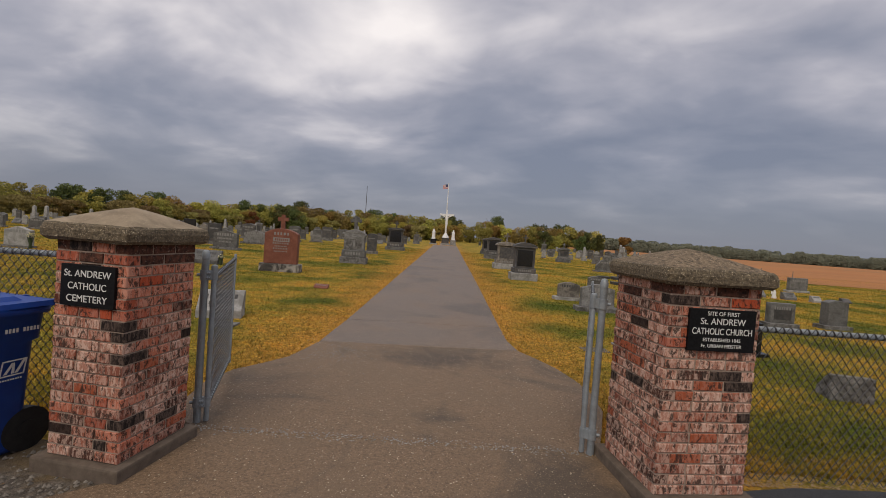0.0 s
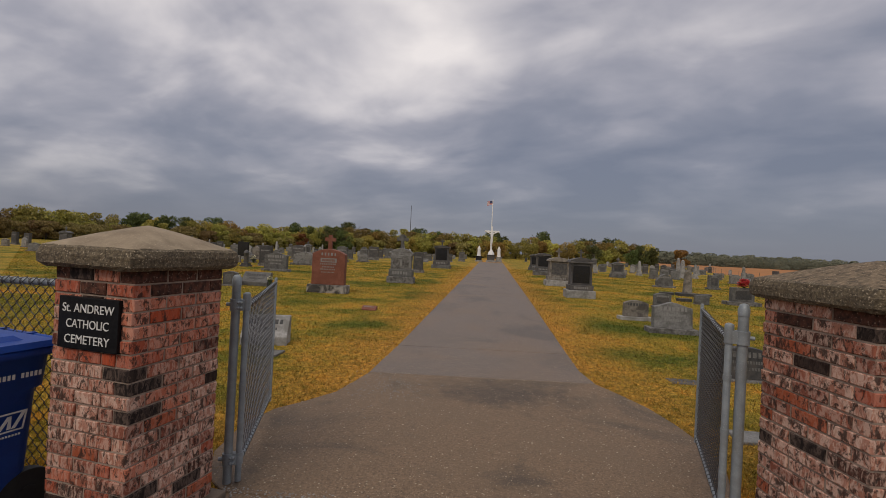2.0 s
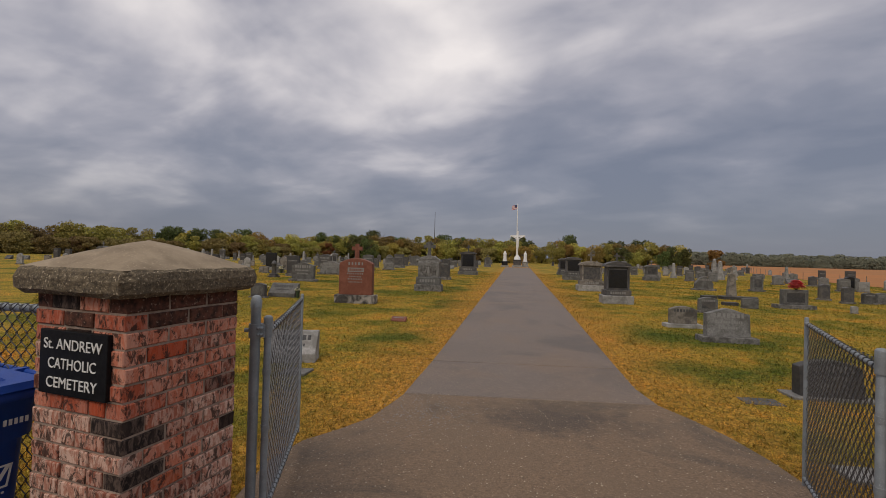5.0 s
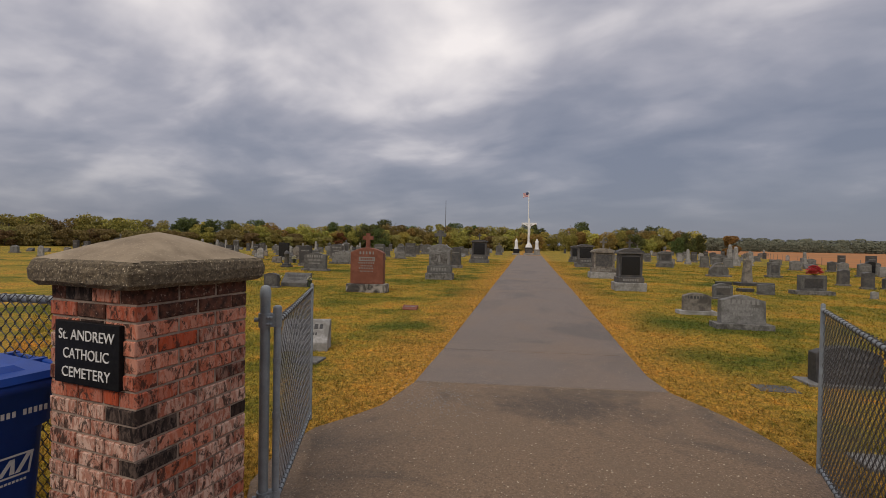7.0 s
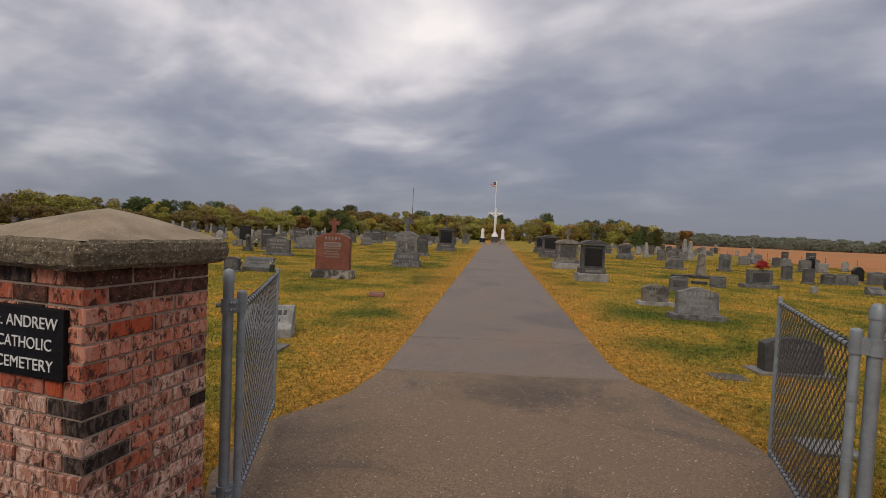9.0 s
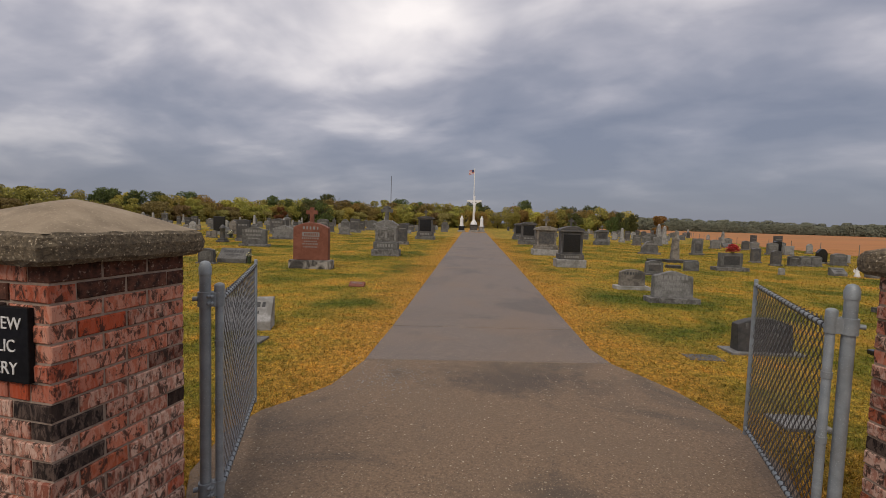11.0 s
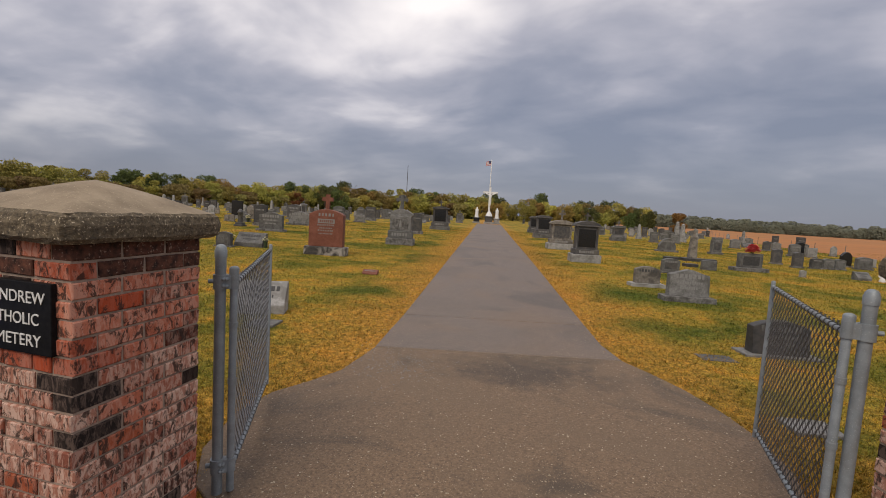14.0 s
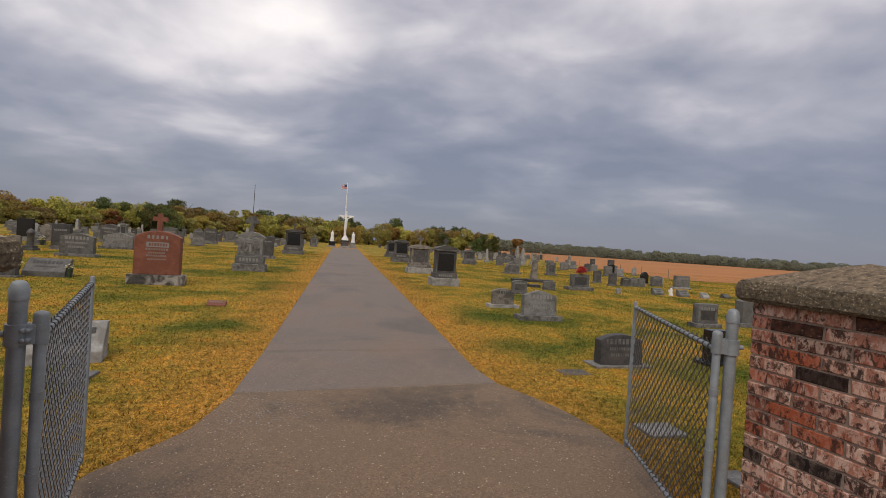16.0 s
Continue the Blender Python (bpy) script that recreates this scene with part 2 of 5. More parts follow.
def brick_material(name, red):
    """Wire-cut face bricks: pink-red, some dark flashed or bright red, with pale dragged streaks."""
    m = bpy.data.materials.new(name)
    m.use_nodes = True
    tr = m.node_tree
    b = tr.nodes["Principled BSDF"]
    info = tr.nodes.new("ShaderNodeObjectInfo")
    tc = tr.nodes.new("ShaderNodeTexCoord")
    mp = tr.nodes.new("ShaderNodeMapping")
    mp.inputs["Scale"].default_value = (1, 1, 0.4)
    tr.links.new(tc.outputs["Object"], mp.inputs[0])
    tr.links.new(math_node(tr, "MULTIPLY", info.outputs["Random"], 91.0), mp.inputs["Location"])
    base = ramp(tr, info.outputs["Random"], [(0.0, (0.34, 0.115, 0.072)), (0.17, (0.4, 0.175, 0.12)), (0.34, (0.25, 0.085, 0.056)), (0.46, (0.44, 0.21, 0.15)), (0.66, (0.36, 0.09, 0.042)), (0.72, (0.018, 0.013, 0.012)), (0.85, (0.1, 0.042, 0.03)), (0.93, (0.41, 0.19, 0.135))], constant=True)
    drag = node(tr, "ShaderNodeTexNoise", Scale=46.0, Detail=6.0, Roughness=0.66, Distortion=0.5)
    tr.links.new(mp.outputs[0], drag.inputs["Vector"])
    pale_amount = ramp(tr, info.outputs["Random"], [(0.0, (0.5,) * 3), (0.17, (0.75,) * 3), (0.34, (0.45,) * 3), (0.46, (0.85,) * 3), (0.66, (0.15,) * 3), (0.72, (0.14,) * 3), (0.85, (0.6,) * 3), (0.93, (0.8,) * 3)], constant=True)
    streak = ramp(tr, drag.outputs[0], [(0.45, (0, 0, 0)), (0.55, (1, 1, 1))])
    amount = mix(tr, 1.0, streak, pale_amount, "MULTIPLY")
    if red:
        # redder kiln batch with less pale drag
        amount = mix(tr, 1.0, amount, (0.4, 0.4, 0.4), "MULTIPLY")
        base = mix(tr, 1.0, base, (1.15, 0.8, 0.68), "MULTIPLY")
    col = mix(tr, amount, base, (0.66, 0.46, 0.37))
    blot = tr.nodes.new("ShaderNodeMapping")
    blot.inputs["Scale"].default_value = (1, 1, 0.55)
    tr.links.new(tc.outputs["Object"], blot.inputs[0])
    tr.links.new(math_node(tr, "MULTIPLY", info.outputs["Random"], 53.0), blot.inputs["Location"])
    soot = node(tr, "ShaderNodeTexNoise", Scale=30.0, Detail=8.0, Roughness=0.76, Distortion=0.6)
    tr.links.new(blot.outputs[0], soot.inputs["Vector"])
    f = ramp(tr, soot.outputs[0], [(0.505, (0, 0, 0)), (0.565, (0.88, 0.88, 0.88))])
    col = mix(tr, f, col, (0.035, 0.024, 0.02))
    tr.links.new(col, b.inputs["Base Color"])
    b.inputs["Roughness"].default_value = 0.9
    b.inputs["Specular IOR Level"].default_value = 0.2
    bn = tr.nodes.new("ShaderNodeBump")
    bn.inputs["Strength"].default_value, bn.inputs["Distance"].default_value = 0.8, 0.004
    tr.links.new(drag.outputs[0], bn.inputs["Height"])
    tr.links.new(bn.outputs[0], b.inputs["Normal"])
    return m


def leaf_material(name, stops):
    m = bpy.data.materials.new(name)
    m.use_nodes = True
    tr = m.node_tree
    b = tr.nodes["Principled BSDF"]
    geo = tr.nodes.new("ShaderNodeNewGeometry")
    info = tr.nodes.new("ShaderNodeObjectInfo")
    hsv = tr.nodes.new("ShaderNodeHueSaturation")
    tr.links.new(ramp(tr, geo.outputs["Random Per Island"], stops), hsv.inputs["Color"])
    tr.links.new(math_node(tr, "ADD", math_node(tr, "MULTIPLY", info.outputs["Random"], 0.07), 0.465), hsv.inputs["Hue"])
    tr.links.new(math_node(tr, "ADD", math_node(tr, "MULTIPLY", info.outputs["Random"], 0.6), 0.7), hsv.inputs["Value"])
    tr.links.new(hsv.outputs[0], b.inputs["Base Color"])
    b.inputs["Roughness"].default_value = 0.75
    b.inputs["Specular IOR Level"].default_value = 0.2
    return m


LAWN, BLADES = grass_ground_material(), blade_material()
BRICK, BRICKRED = brick_material("brick", False), brick_material("red_brick", True)
BRICKDARK = surface("flashed_brick", (0.02, 0.014, 0.012), (0.15, 0.06, 0.04), 34, 0.9, 0.7, 60, vary=0.3, specks=(0.3, 0.2, 0.16), gloss=0.2)
MORTAR = surface("mortar", (0.24, 0.175, 0.135), (0.39, 0.3, 0.24), 40, 0.95, 0.5, 120)
CONCRETE = surface("drive_concrete", (0.1, 0.066, 0.04), (0.262, 0.173, 0.107), 58, 0.6, 0.9, 75, blotch=(0.168, 0.115, 0.073), blotch_scale=1.3, blotch_mix=0.6, specks=(0.4, 0.305, 0.21), bump_depth=0.007, gloss=0.33, stain=(0.084, 0.063, 0.045), stain_scale=0.62, spill=((1.85, 3.05), (1.15, 0.5), (0.05, 0.04, 0.033)))
PATHTOP = surface("weathered_path", (0.092, 0.073, 0.06), (0.242, 0.19, 0.156), 55, 0.6, 0.9, 70, blotch=(0.195, 0.134, 0.09), blotch_scale=0.6, blotch_mix=0.6, specks=(0.4, 0.31, 0.24), bump_depth=0.007, gloss=0.4, stain=(0.108, 0.09, 0.078), stain_scale=0.45)
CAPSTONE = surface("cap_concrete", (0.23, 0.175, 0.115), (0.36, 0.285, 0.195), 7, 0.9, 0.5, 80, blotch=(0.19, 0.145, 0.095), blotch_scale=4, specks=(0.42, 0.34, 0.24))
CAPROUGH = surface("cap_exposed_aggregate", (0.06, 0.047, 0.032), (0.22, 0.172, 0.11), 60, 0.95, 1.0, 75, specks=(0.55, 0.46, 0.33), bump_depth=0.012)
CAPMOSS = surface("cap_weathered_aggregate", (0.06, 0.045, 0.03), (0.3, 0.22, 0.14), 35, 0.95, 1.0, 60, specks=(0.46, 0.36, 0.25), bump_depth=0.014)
PLINTH = surface("plinth_concrete", (0.085, 0.064, 0.048), (0.16, 0.122, 0.092), 12, 0.9, 0.5, 80)
BLACKSIGN = surface("black_granite_sign", (0.005, 0.005, 0.006), (0.013, 0.013, 0.014), 60, 0.45, 0.0, gloss=0.15)
WHITEPAINT = surface("white_letters", (0.6, 0.6, 0.58), (0.75, 0.75, 0.73), 40, 0.7, 0.0)
STEEL = surface("silver_painted_steel", (0.2, 0.232, 0.252), (0.3, 0.333, 0.355), 14, 0.5, 0.2, 120, metal=0.2, blotch=(0.21, 0.225, 0.23), blotch_scale=6, specks=(0.36, 0.39, 0.41))
# left leaf's wire: silver highlight of the slanting view put into a lighter colour
WIREGLINT = surface("glinting_chain_link_wire", (0.07, 0.073, 0.08), (0.23, 0.24, 0.25), 60, 0.4, 0.0, metal=0.4)
WIRE = surface("dark_chain_link_wire", (0.045, 0.045, 0.048), (0.13, 0.13, 0.135), 60, 0.45, 0.0, metal=0.5)
BINBLUE = surface("blue_plastic", (0.003, 0.045, 0.28), (0.005, 0.065, 0.36), 12, 0.45, 0.15, 90, blotch=(0.004, 0.05, 0.27), blotch_scale=4)
RUBBER = surface("black_rubber", (0.008, 0.008, 0.009), (0.02, 0.02, 0.02), 20, 0.7, 0.2, 60)
ASPHALT = surface("wet_asphalt", (0.012, 0.012, 0.013), (0.035, 0.034, 0.034), 50, 0.45, 0.8, 110, bump_depth=0.008)
GRAVEL = surface("gravel_bed", (0.05, 0.042, 0.034), (0.21, 0.175, 0.14), 30, 0.95, 1.0, 55, blotch=(0.15, 0.1, 0.045), blotch_scale=2.5, bump_depth=0.02)
PEBBLE = surface("gravel_stones", (0.08, 0.07, 0.06), (0.25, 0.22, 0.18), 25, 0.9, 0.3, 80)
FIELD = surface("stubble_field", (0.31, 0.11, 0.028), (0.46, 0.18, 0.046), 0.5, 0.95, 0.0, stretch=(0.12, 1, 1), blotch=(0.4, 0.165, 0.045), blotch_scale=0.06, stain=(0.28, 0.14, 0.045), stain_scale=0.04)
GREY = surface("grey_granite", (0.095, 0.093, 0.088), (0.185, 0.182, 0.174), 24, 0.65, 0.25, 120, vary=0.35, blotch=(0.07, 0.067, 0.06), blotch_scale=3.5, specks=(0.27, 0.27, 0.26))
ROUGHGREY = surface("rock_pitched_granite", (0.1, 0.095, 0.09), (0.27, 0.26, 0.245), 14, 0.95, 1.0, 28, vary=0.2, blotch=(0.07, 0.065, 0.058), blotch_scale=5, bump_depth=0.03)
PALE = surface("pale_granite", (0.24, 0.235, 0.225), (0.37, 0.365, 0.35), 26, 0.8, 0.3, 120, vary=0.15, blotch=(0.17, 0.165, 0.15), blotch_scale=4)
DARKSTONE = surface("dark_weathered_granite", (0.03, 0.03, 0.032), (0.075, 0.073, 0.072), 16, 0.55, 0.3, 120, vary=0.3, blotch=(0.1, 0.09, 0.08), blotch_scale=4)
BLACKSTONE = surface("polished_black_granite", (0.01, 0.01, 0.011), (0.022, 0.022, 0.024), 50, 0.18, 0.0)
REDSTONE = surface("red_granite", (0.125, 0.034, 0.018), (0.205, 0.064, 0.034), 30, 0.6, 0.35, 60, blotch=(0.22, 0.075, 0.045), blotch_scale=5, specks=(0.36, 0.15, 0.085))
LIME = surface("limestone", (0.17, 0.15, 0.125), (0.3, 0.27, 0.23), 18, 0.9, 0.4, 70, vary=0.2, blotch=(0.09, 0.08, 0.07), blotch_scale=4)
STAINEDBASE = surface("lime_stained_granite", (0.025, 0.022, 0.02), (0.09, 0.08, 0.07), 14, 0.8, 0.8, 30, blotch=(0.38, 0.35, 0.31), blotch_scale=3.2, bump_depth=0.02)
CARVED = surface("carved_lettering", (0.19, 0.186, 0.178), (0.27, 0.265, 0.255), 40, 0.9, 0.2, 90)
# shade inside the cut letters, put into a dark colour
CARVEDARK = surface("shadowed_lettering", (0.045, 0.045, 0.045), (0.085, 0.085, 0.085), 40, 0.9, 0.0)
WHITESTATUE = surface("white_painted_statue", (0.66, 0.66, 0.65), (0.82, 0.82, 0.81), 10, 0.6, 0.1, 60)
REDPETAL = surface("red_silk_petals", (0.62, 0.06, 0.075), (0.85, 0.26, 0.27), 30, 0.7, 0.0)
WHITEPETAL = surface("cream_silk_petals", (0.6, 0.55, 0.25), (0.8, 0.78, 0.6), 30, 0.7, 0.0)
CHIPS = surface("pale_stone_chips", (0.3, 0.25, 0.18), (0.58, 0.5, 0.38), 20, 0.85, 0.2, 80)
STEM = surface("green_stems", (0.02, 0.035, 0.012), (0.04, 0.06, 0.02), 30, 0.8, 0.0)
BARK = surface("bark", (0.05, 0.04, 0.03), (0.12, 0.095, 0.07), 6, 0.95, 0.6, 20)
FLAGRED = surface("flag_red", (0.42, 0.12, 0.13), (0.52, 0.17, 0.18), 6, 0.8, 0.0)
FLAGWHITE = surface("flag_white", (0.6, 0.55, 0.55), (0.7, 0.66, 0.66), 6, 0.8, 0.0)
FLAGBLUE = surface("flag_blue", (0.05, 0.06, 0.13), (0.07, 0.09, 0.18), 6, 0.8, 0.0)
DRYLEAF = surface("dry_fallen_leaves", (0.22, 0.12, 0.05), (0.42, 0.3, 0.17), 30, 0.85, 0.0)
LEAF_OLIVE = leaf_material("olive_leaves", [(0.0, (0.16, 0.145, 0.042)), (0.4, (0.245, 0.21, 0.057)), (0.75, (0.33, 0.265, 0.068)), (1.0, (0.41, 0.32, 0.085))])
LEAF_GREEN = leaf_material("dark_green_leaves", [(0.0, (0.06, 0.075, 0.026)), (0.5, (0.095, 0.115, 0.037)), (1.0, (0.155, 0.17, 0.052))])
LEAF_GOLD = leaf_material("yellow_autumn_leaves", [(0.0, (0.24, 0.185, 0.047)), (0.5, (0.37, 0.28, 0.067)), (1.0, (0.49, 0.37, 0.092))])
LEAF_BROWN = leaf_material("brown_autumn_leaves", [(0.0, (0.16, 0.125, 0.05)), (0.5, (0.245, 0.19, 0.072)), (1.0, (0.34, 0.262, 0.1))])
LEAF_RUST = leaf_material("rust_autumn_leaves", [(0.0, (0.15, 0.072, 0.026)), (0.5, (0.215, 0.105, 0.036)), (1.0, (0.28, 0.14, 0.048))])
# far woods: haze of the distance put into a paler, greyer leaf colour
LEAF_HAZE = leaf_material("haze_paled_leaves", [(0.0, (0.125, 0.135, 0.098)), (0.5, (0.15, 0.158, 0.11)), (1.0, (0.185, 0.182, 0.12))])


# ---- builders ----
def thing(name, at, label, category, group="", turn=0.0, kind=""):
    ob = new(name)
    ob.empty_display_size = 0.2
    ob.matrix_basis = pose(*at, 0, 0, turn)
    return tagged(ob, label, category, group, kind)


def mesh_of(name, bm, material):
    me = bpy.data.meshes.new(name)
    bm.to_mesh(me)
    bm.free()
    me.materials.append(material)
    return me


def part(name, bm, material, parent=None, label=""):
    ob = new(name, mesh_of(name, bm, material))
    ob.parent = parent
    return tagged(ob, label)


def raw(name, verts, faces, material, parent=None, smooth=False):
    me = bpy.data.meshes.new(name)
    me.from_pydata(verts, [], faces)
    me.materials.append(material)
    if smooth:
        me.polygons.foreach_set("use_smooth", [True] * len(me.polygons))
    ob = new(name, me)
    ob.parent = parent
    return ob


def bevel(bm, width, segments=2):
    edges = [e for e in bm.edges if len(e.link_faces) == 2 and e.calc_face_angle(0) > 0.5]
    bmesh.ops.bevel(bm, geom=edges, offset=width, segments=segments, affect="EDGES", profile=0.6)


def box(bm, x0, x1, y0, y1, z0, z1, taper=0.0, soft=0.0):
    vs = [bm.verts.new(p) for p in ((x0, y0, z0), (x1, y0, z0), (x1, y1, z0), (x0, y1, z0), (x0 + taper, y0 + taper, z1), (x1 - taper, y0 + taper, z1), (x1 - taper, y1 - taper, z1), (x0 + taper, y1 - taper, z1))]
    fs = [bm.faces.new([vs[i] for i in f]) for f in ((3, 2, 1, 0), (4, 5, 6, 7), (0, 1, 5, 4), (1, 2, 6, 5), (2, 3, 7, 6), (3, 0, 4, 7))]
    if soft:
        bmesh.ops.bevel(bm, geom=list({e for f in fs for e in f.edges}), offset=soft, segments=2, affect="EDGES", profile=0.6)
    return bm


def boxes(*args, soft=0.0):
    bm = bmesh.new()
    for a in args:
        box(bm, *a, soft=soft)
    return bm


def prism(outline, y0, y1, soft=0.012, lean=0.0):
    """An outline of (x, z) points, counter-clockwise from the front, drawn out from y0 to y1; lean moves the top back."""
    bm = bmesh.new()
    front = [bm.verts.new((x, y0 + lean * z, z)) for x, z in outline]
    back = [bm.verts.new((x, y1, z)) for x, z in outline]
    bm.faces.new(front)
    bm.faces.new(list(reversed(back)))
    n = len(outline)
    for i in range(n):
        bm.faces.new((front[i], back[i], back[(i + 1) % n], front[(i + 1) % n]))
    bmesh.ops.recalc_face_normals(bm, faces=bm.faces)
    if soft:
        bevel(bm, soft, 2)
    return bm


def tube(bm, a, b, r0, r1=None, sides=14, dome=False):
    """A round bar from a to b; dome: a rounded top end."""
    a, b = Vector(a), Vector(b)
    r1 = r0 if r1 is None else r1
    way = (b - a).normalized()
    q = way.to_track_quat("Z", "Y")
    steps = [(a, r0), (b, r1)]
    if dome:
        steps += [(b + way * r1 * s * 0.6, r1 * math.sqrt(max(0.0, 1 - s * s))) for s in (0.4, 0.75, 0.95)]
    rings = [[bm.verts.new(p + q @ Vector((r * math.cos(2 * math.pi * k / sides), r * math.sin(2 * math.pi * k / sides), 0))) for k in range(sides)] for p, r in steps]
    for lo, hi in zip(rings, rings[1:]):
        for k in range(sides):
            f = bm.faces.new((lo[k], lo[(k + 1) % sides], hi[(k + 1) % sides], hi[k]))
            f.smooth = True
    for f in (bm.faces.new(list(reversed(rings[0]))), bm.faces.new(rings[-1])):
        for e in f.edges:
            e.smooth = False
    return bm


def lathe(bm, profile, sides=18, at=(0, 0, 0), squash=1.0):
    rings = [[bm.verts.new((at[0] + r * math.cos(2 * math.pi * k / sides), at[1] + squash * r * math.sin(2 * math.pi * k / sides), at[2] + z)) for k in range(sides)] for r, z in profile]
    for lo, hi in zip(rings, rings[1:]):
        for k in range(sides):
            f = bm.faces.new((lo[k], lo[(k + 1) % sides], hi[(k + 1) % sides], hi[k]))
            f.smooth = True
    for f in (bm.faces.new(list(reversed(rings[0]))), bm.faces.new(rings[-1])):
        for e in f.edges:
            e.smooth = False
    return bm


def lettering(name, text, size, material, parent, at, width=0.0, lean=90):
    """One line of raised built-in lettering on a face that looks to -y; width: the length that it is fitted to."""
    cu = bpy.data.curves.new("line", "FONT")
    cu.body, cu.size, cu.extrude, cu.align_x = text, size, 0.0012, "CENTER"
    tmp = new("line", cu)
    me = bpy.data.meshes.new_from_object(tmp.evaluated_get(bpy.context.evaluated_depsgraph_get()))
    bpy.data.objects.remove(tmp)
    xs = [v.co.x for v in me.vertices]
    s = width / (max(xs) - min(xs)) if width else 1.0
    me.transform(Matrix.Diagonal((s, 1, 1, 1)))
    me.materials.clear()
    me.materials.append(material)
    ob = new(name, me)
    ob.parent = parent
    ob.matrix_basis = pose(*at, lean, 0, 0)
    return ob


# ---- ground, field, drive ----
def flat_sheet(name, outline, z, material, label, category, thick=0.0):
    bm = bmesh.new()
    top = [bm.verts.new((x, y, z)) for x, y in outline]
    f = bm.faces.new(top)
    if f.normal.z < 0:
        f.normal_flip()
    if thick:
        low = [bm.verts.new((x, y, z - thick)) for x, y in outline]
        n = len(outline)
        for i in range(n):
            bm.faces.new((top[i], low[i], low[(i + 1) % n], top[(i + 1) % n]))
    bm.normal_update()
    if f.normal.z < 0:
        f.normal_flip()
    bmesh.ops.triangulate(bm, faces=[f])
    ob = part(name, bm, material)
    return tagged(ob, label, category, kind="structure")


flat_sheet("ground", [(-2500, -400), (2500, -400), (2500, 3000), (-2500, 3000)], 0.0, LAWN, "yellowing autumn lawn with greener patches", "ground")
flat_sheet("field", [(29.5, 30), (300, 20), (1500, 60), (1500, 1000), (115, 1000), (62, 130), (49, 100), (36.5, 60), (32, 44)], 0.03, FIELD, "harvested orange-brown stubble field beyond the graves", "field")


def path_mid(y):
    return 1.68 + 0.0245 * (y - 4)


path = thing("path", (0, 0, 0), "weathered grey concrete drive that narrows to a straight path", "path", kind="structure")


def slab(outline, material, z=0.022):
    bm = bmesh.new()
    top = [bm.verts.new((x, y, z)) for x, y in outline]
    low = [bm.verts.new((x, y, -0.05)) for x, y in outline]
    n = len(outline)
    bm.faces.new(top)
    for i in range(n):
        bm.faces.new((top[i], low[i], low[(i + 1) % n], top[(i + 1) % n]))
    bmesh.ops.recalc_face_normals(bm, faces=bm.faces)
    bm.faces.ensure_lookup_table()
    if bm.faces[0].normal.z < 0:
        bmesh.ops.reverse_faces(bm, faces=bm.faces)
    bmesh.ops.bevel(bm, geom=[e for e in bm.edges if all(v.co.z > 0 for v in e.verts)], offset=0.006, segments=1, affect="EDGES")
    bmesh.ops.triangulate(bm, faces=[f for f in bm.faces if len(f.verts) > 4])
    return part("slab", bm, material, path)


slab([(-2.6, -6), (5.8, -6), (3.75, -0.45), (3.14, -0.1), (3.14, 0.715), (0.06, 0.7), (0.02, 0.0), (-0.35, -0.3), (-0.9, -2)], CONCRETE)
slab([(0.06, 0.708), (3.14, 0.723), (3.3, 1.1), (3.5, 1.6), (3.56, 2.1), (3.52, 2.5), (3.42, 2.95), (3.25, 3.35), (3.07, 3.71), (0.27, 3.5), (0.22, 3.2), (0.12, 2.7), (-0.08, 2.35), (-0.27, 2.08), (-0.36, 1.7), (-0.3, 1.2), (-0.12, 0.85)], CONCRETE)
slab([(0.27, 3.516), (3.07, 3.726), (3.0, 4.3), (path_mid(5.2) + 1.32, 5.3), (path_mid(5.2) - 1.38, 5.12), (0.29, 4.2)], PATHTOP)
slab([(path_mid(5.2) - 1.38, 5.142), (path_mid(5.2) + 1.32, 5.322), (path_mid(14) + 1.42, 14), (path_mid(36) + 1.6, 36), (path_mid(70) + 1.9, 70), (path_mid(70) - 1.9, 70), (path_mid(36) - 1.6, 36), (path_mid(14) - 1.45, 14)], PATHTOP)
flat_sheet("road", [(5.9, -6), (40, -6), (40, 0.5), (8, 0.5), (5.5, 0.47), (4.4, 0.42), (3.95, 0.33), (3.6, 0.12), (3.1, -0.105), (3.77, -0.46)], 0.012, ASPHALT, "wet black asphalt road edge outside the fence", "road")
flat_sheet("gravel_verge", [(-30, -6), (-2.6, -6), (-0.9, -2), (-0.35, -0.3), (0.02, 0.0), (-0.1, 0.35), (-0.8, 0.42), (-3, 0.45), (-30, 0.4)], 0.008, GRAVEL, "loose brown gravel with dry leaves beside the drive", "gravel")


# ---- brick pillars with concrete caps ----
COURSES, Z0, Z1 = 20, 0.10, 1.41
COURSE = (Z1 - Z0) / COURSES


def brick_mesh(length, seed, material):
    """A brick along x with its face to -y: uneven bevelled edges."""
    rnd = random.Random(seed)
    bm = bmesh.new()
    h = COURSE - 0.0105
    box(bm, -length / 2, length / 2, 0, 0.09, 0, h)
    for v in bm.verts:
        v.co += Vector([rnd.uniform(-0.0018, 0.0018) for _ in range(3)])
    bmesh.ops.bevel(bm, geom=[e for e in bm.edges if sum(v.co.y < 0.02 for v in e.verts) == 2], offset=0.004, segments=1, affect="EDGES")
    return mesh_of("brick", bm, material)


FULL = [[brick_mesh(0.194, i, m) for i in range(4)] for m in (BRICK, BRICKRED, BRICKDARK)]
HALF = [[brick_mesh(0.0985, 10 + i, m) for i in range(3)] for m in (BRICK, BRICKRED, BRICKDARK)]
BRICK_JOBS = []


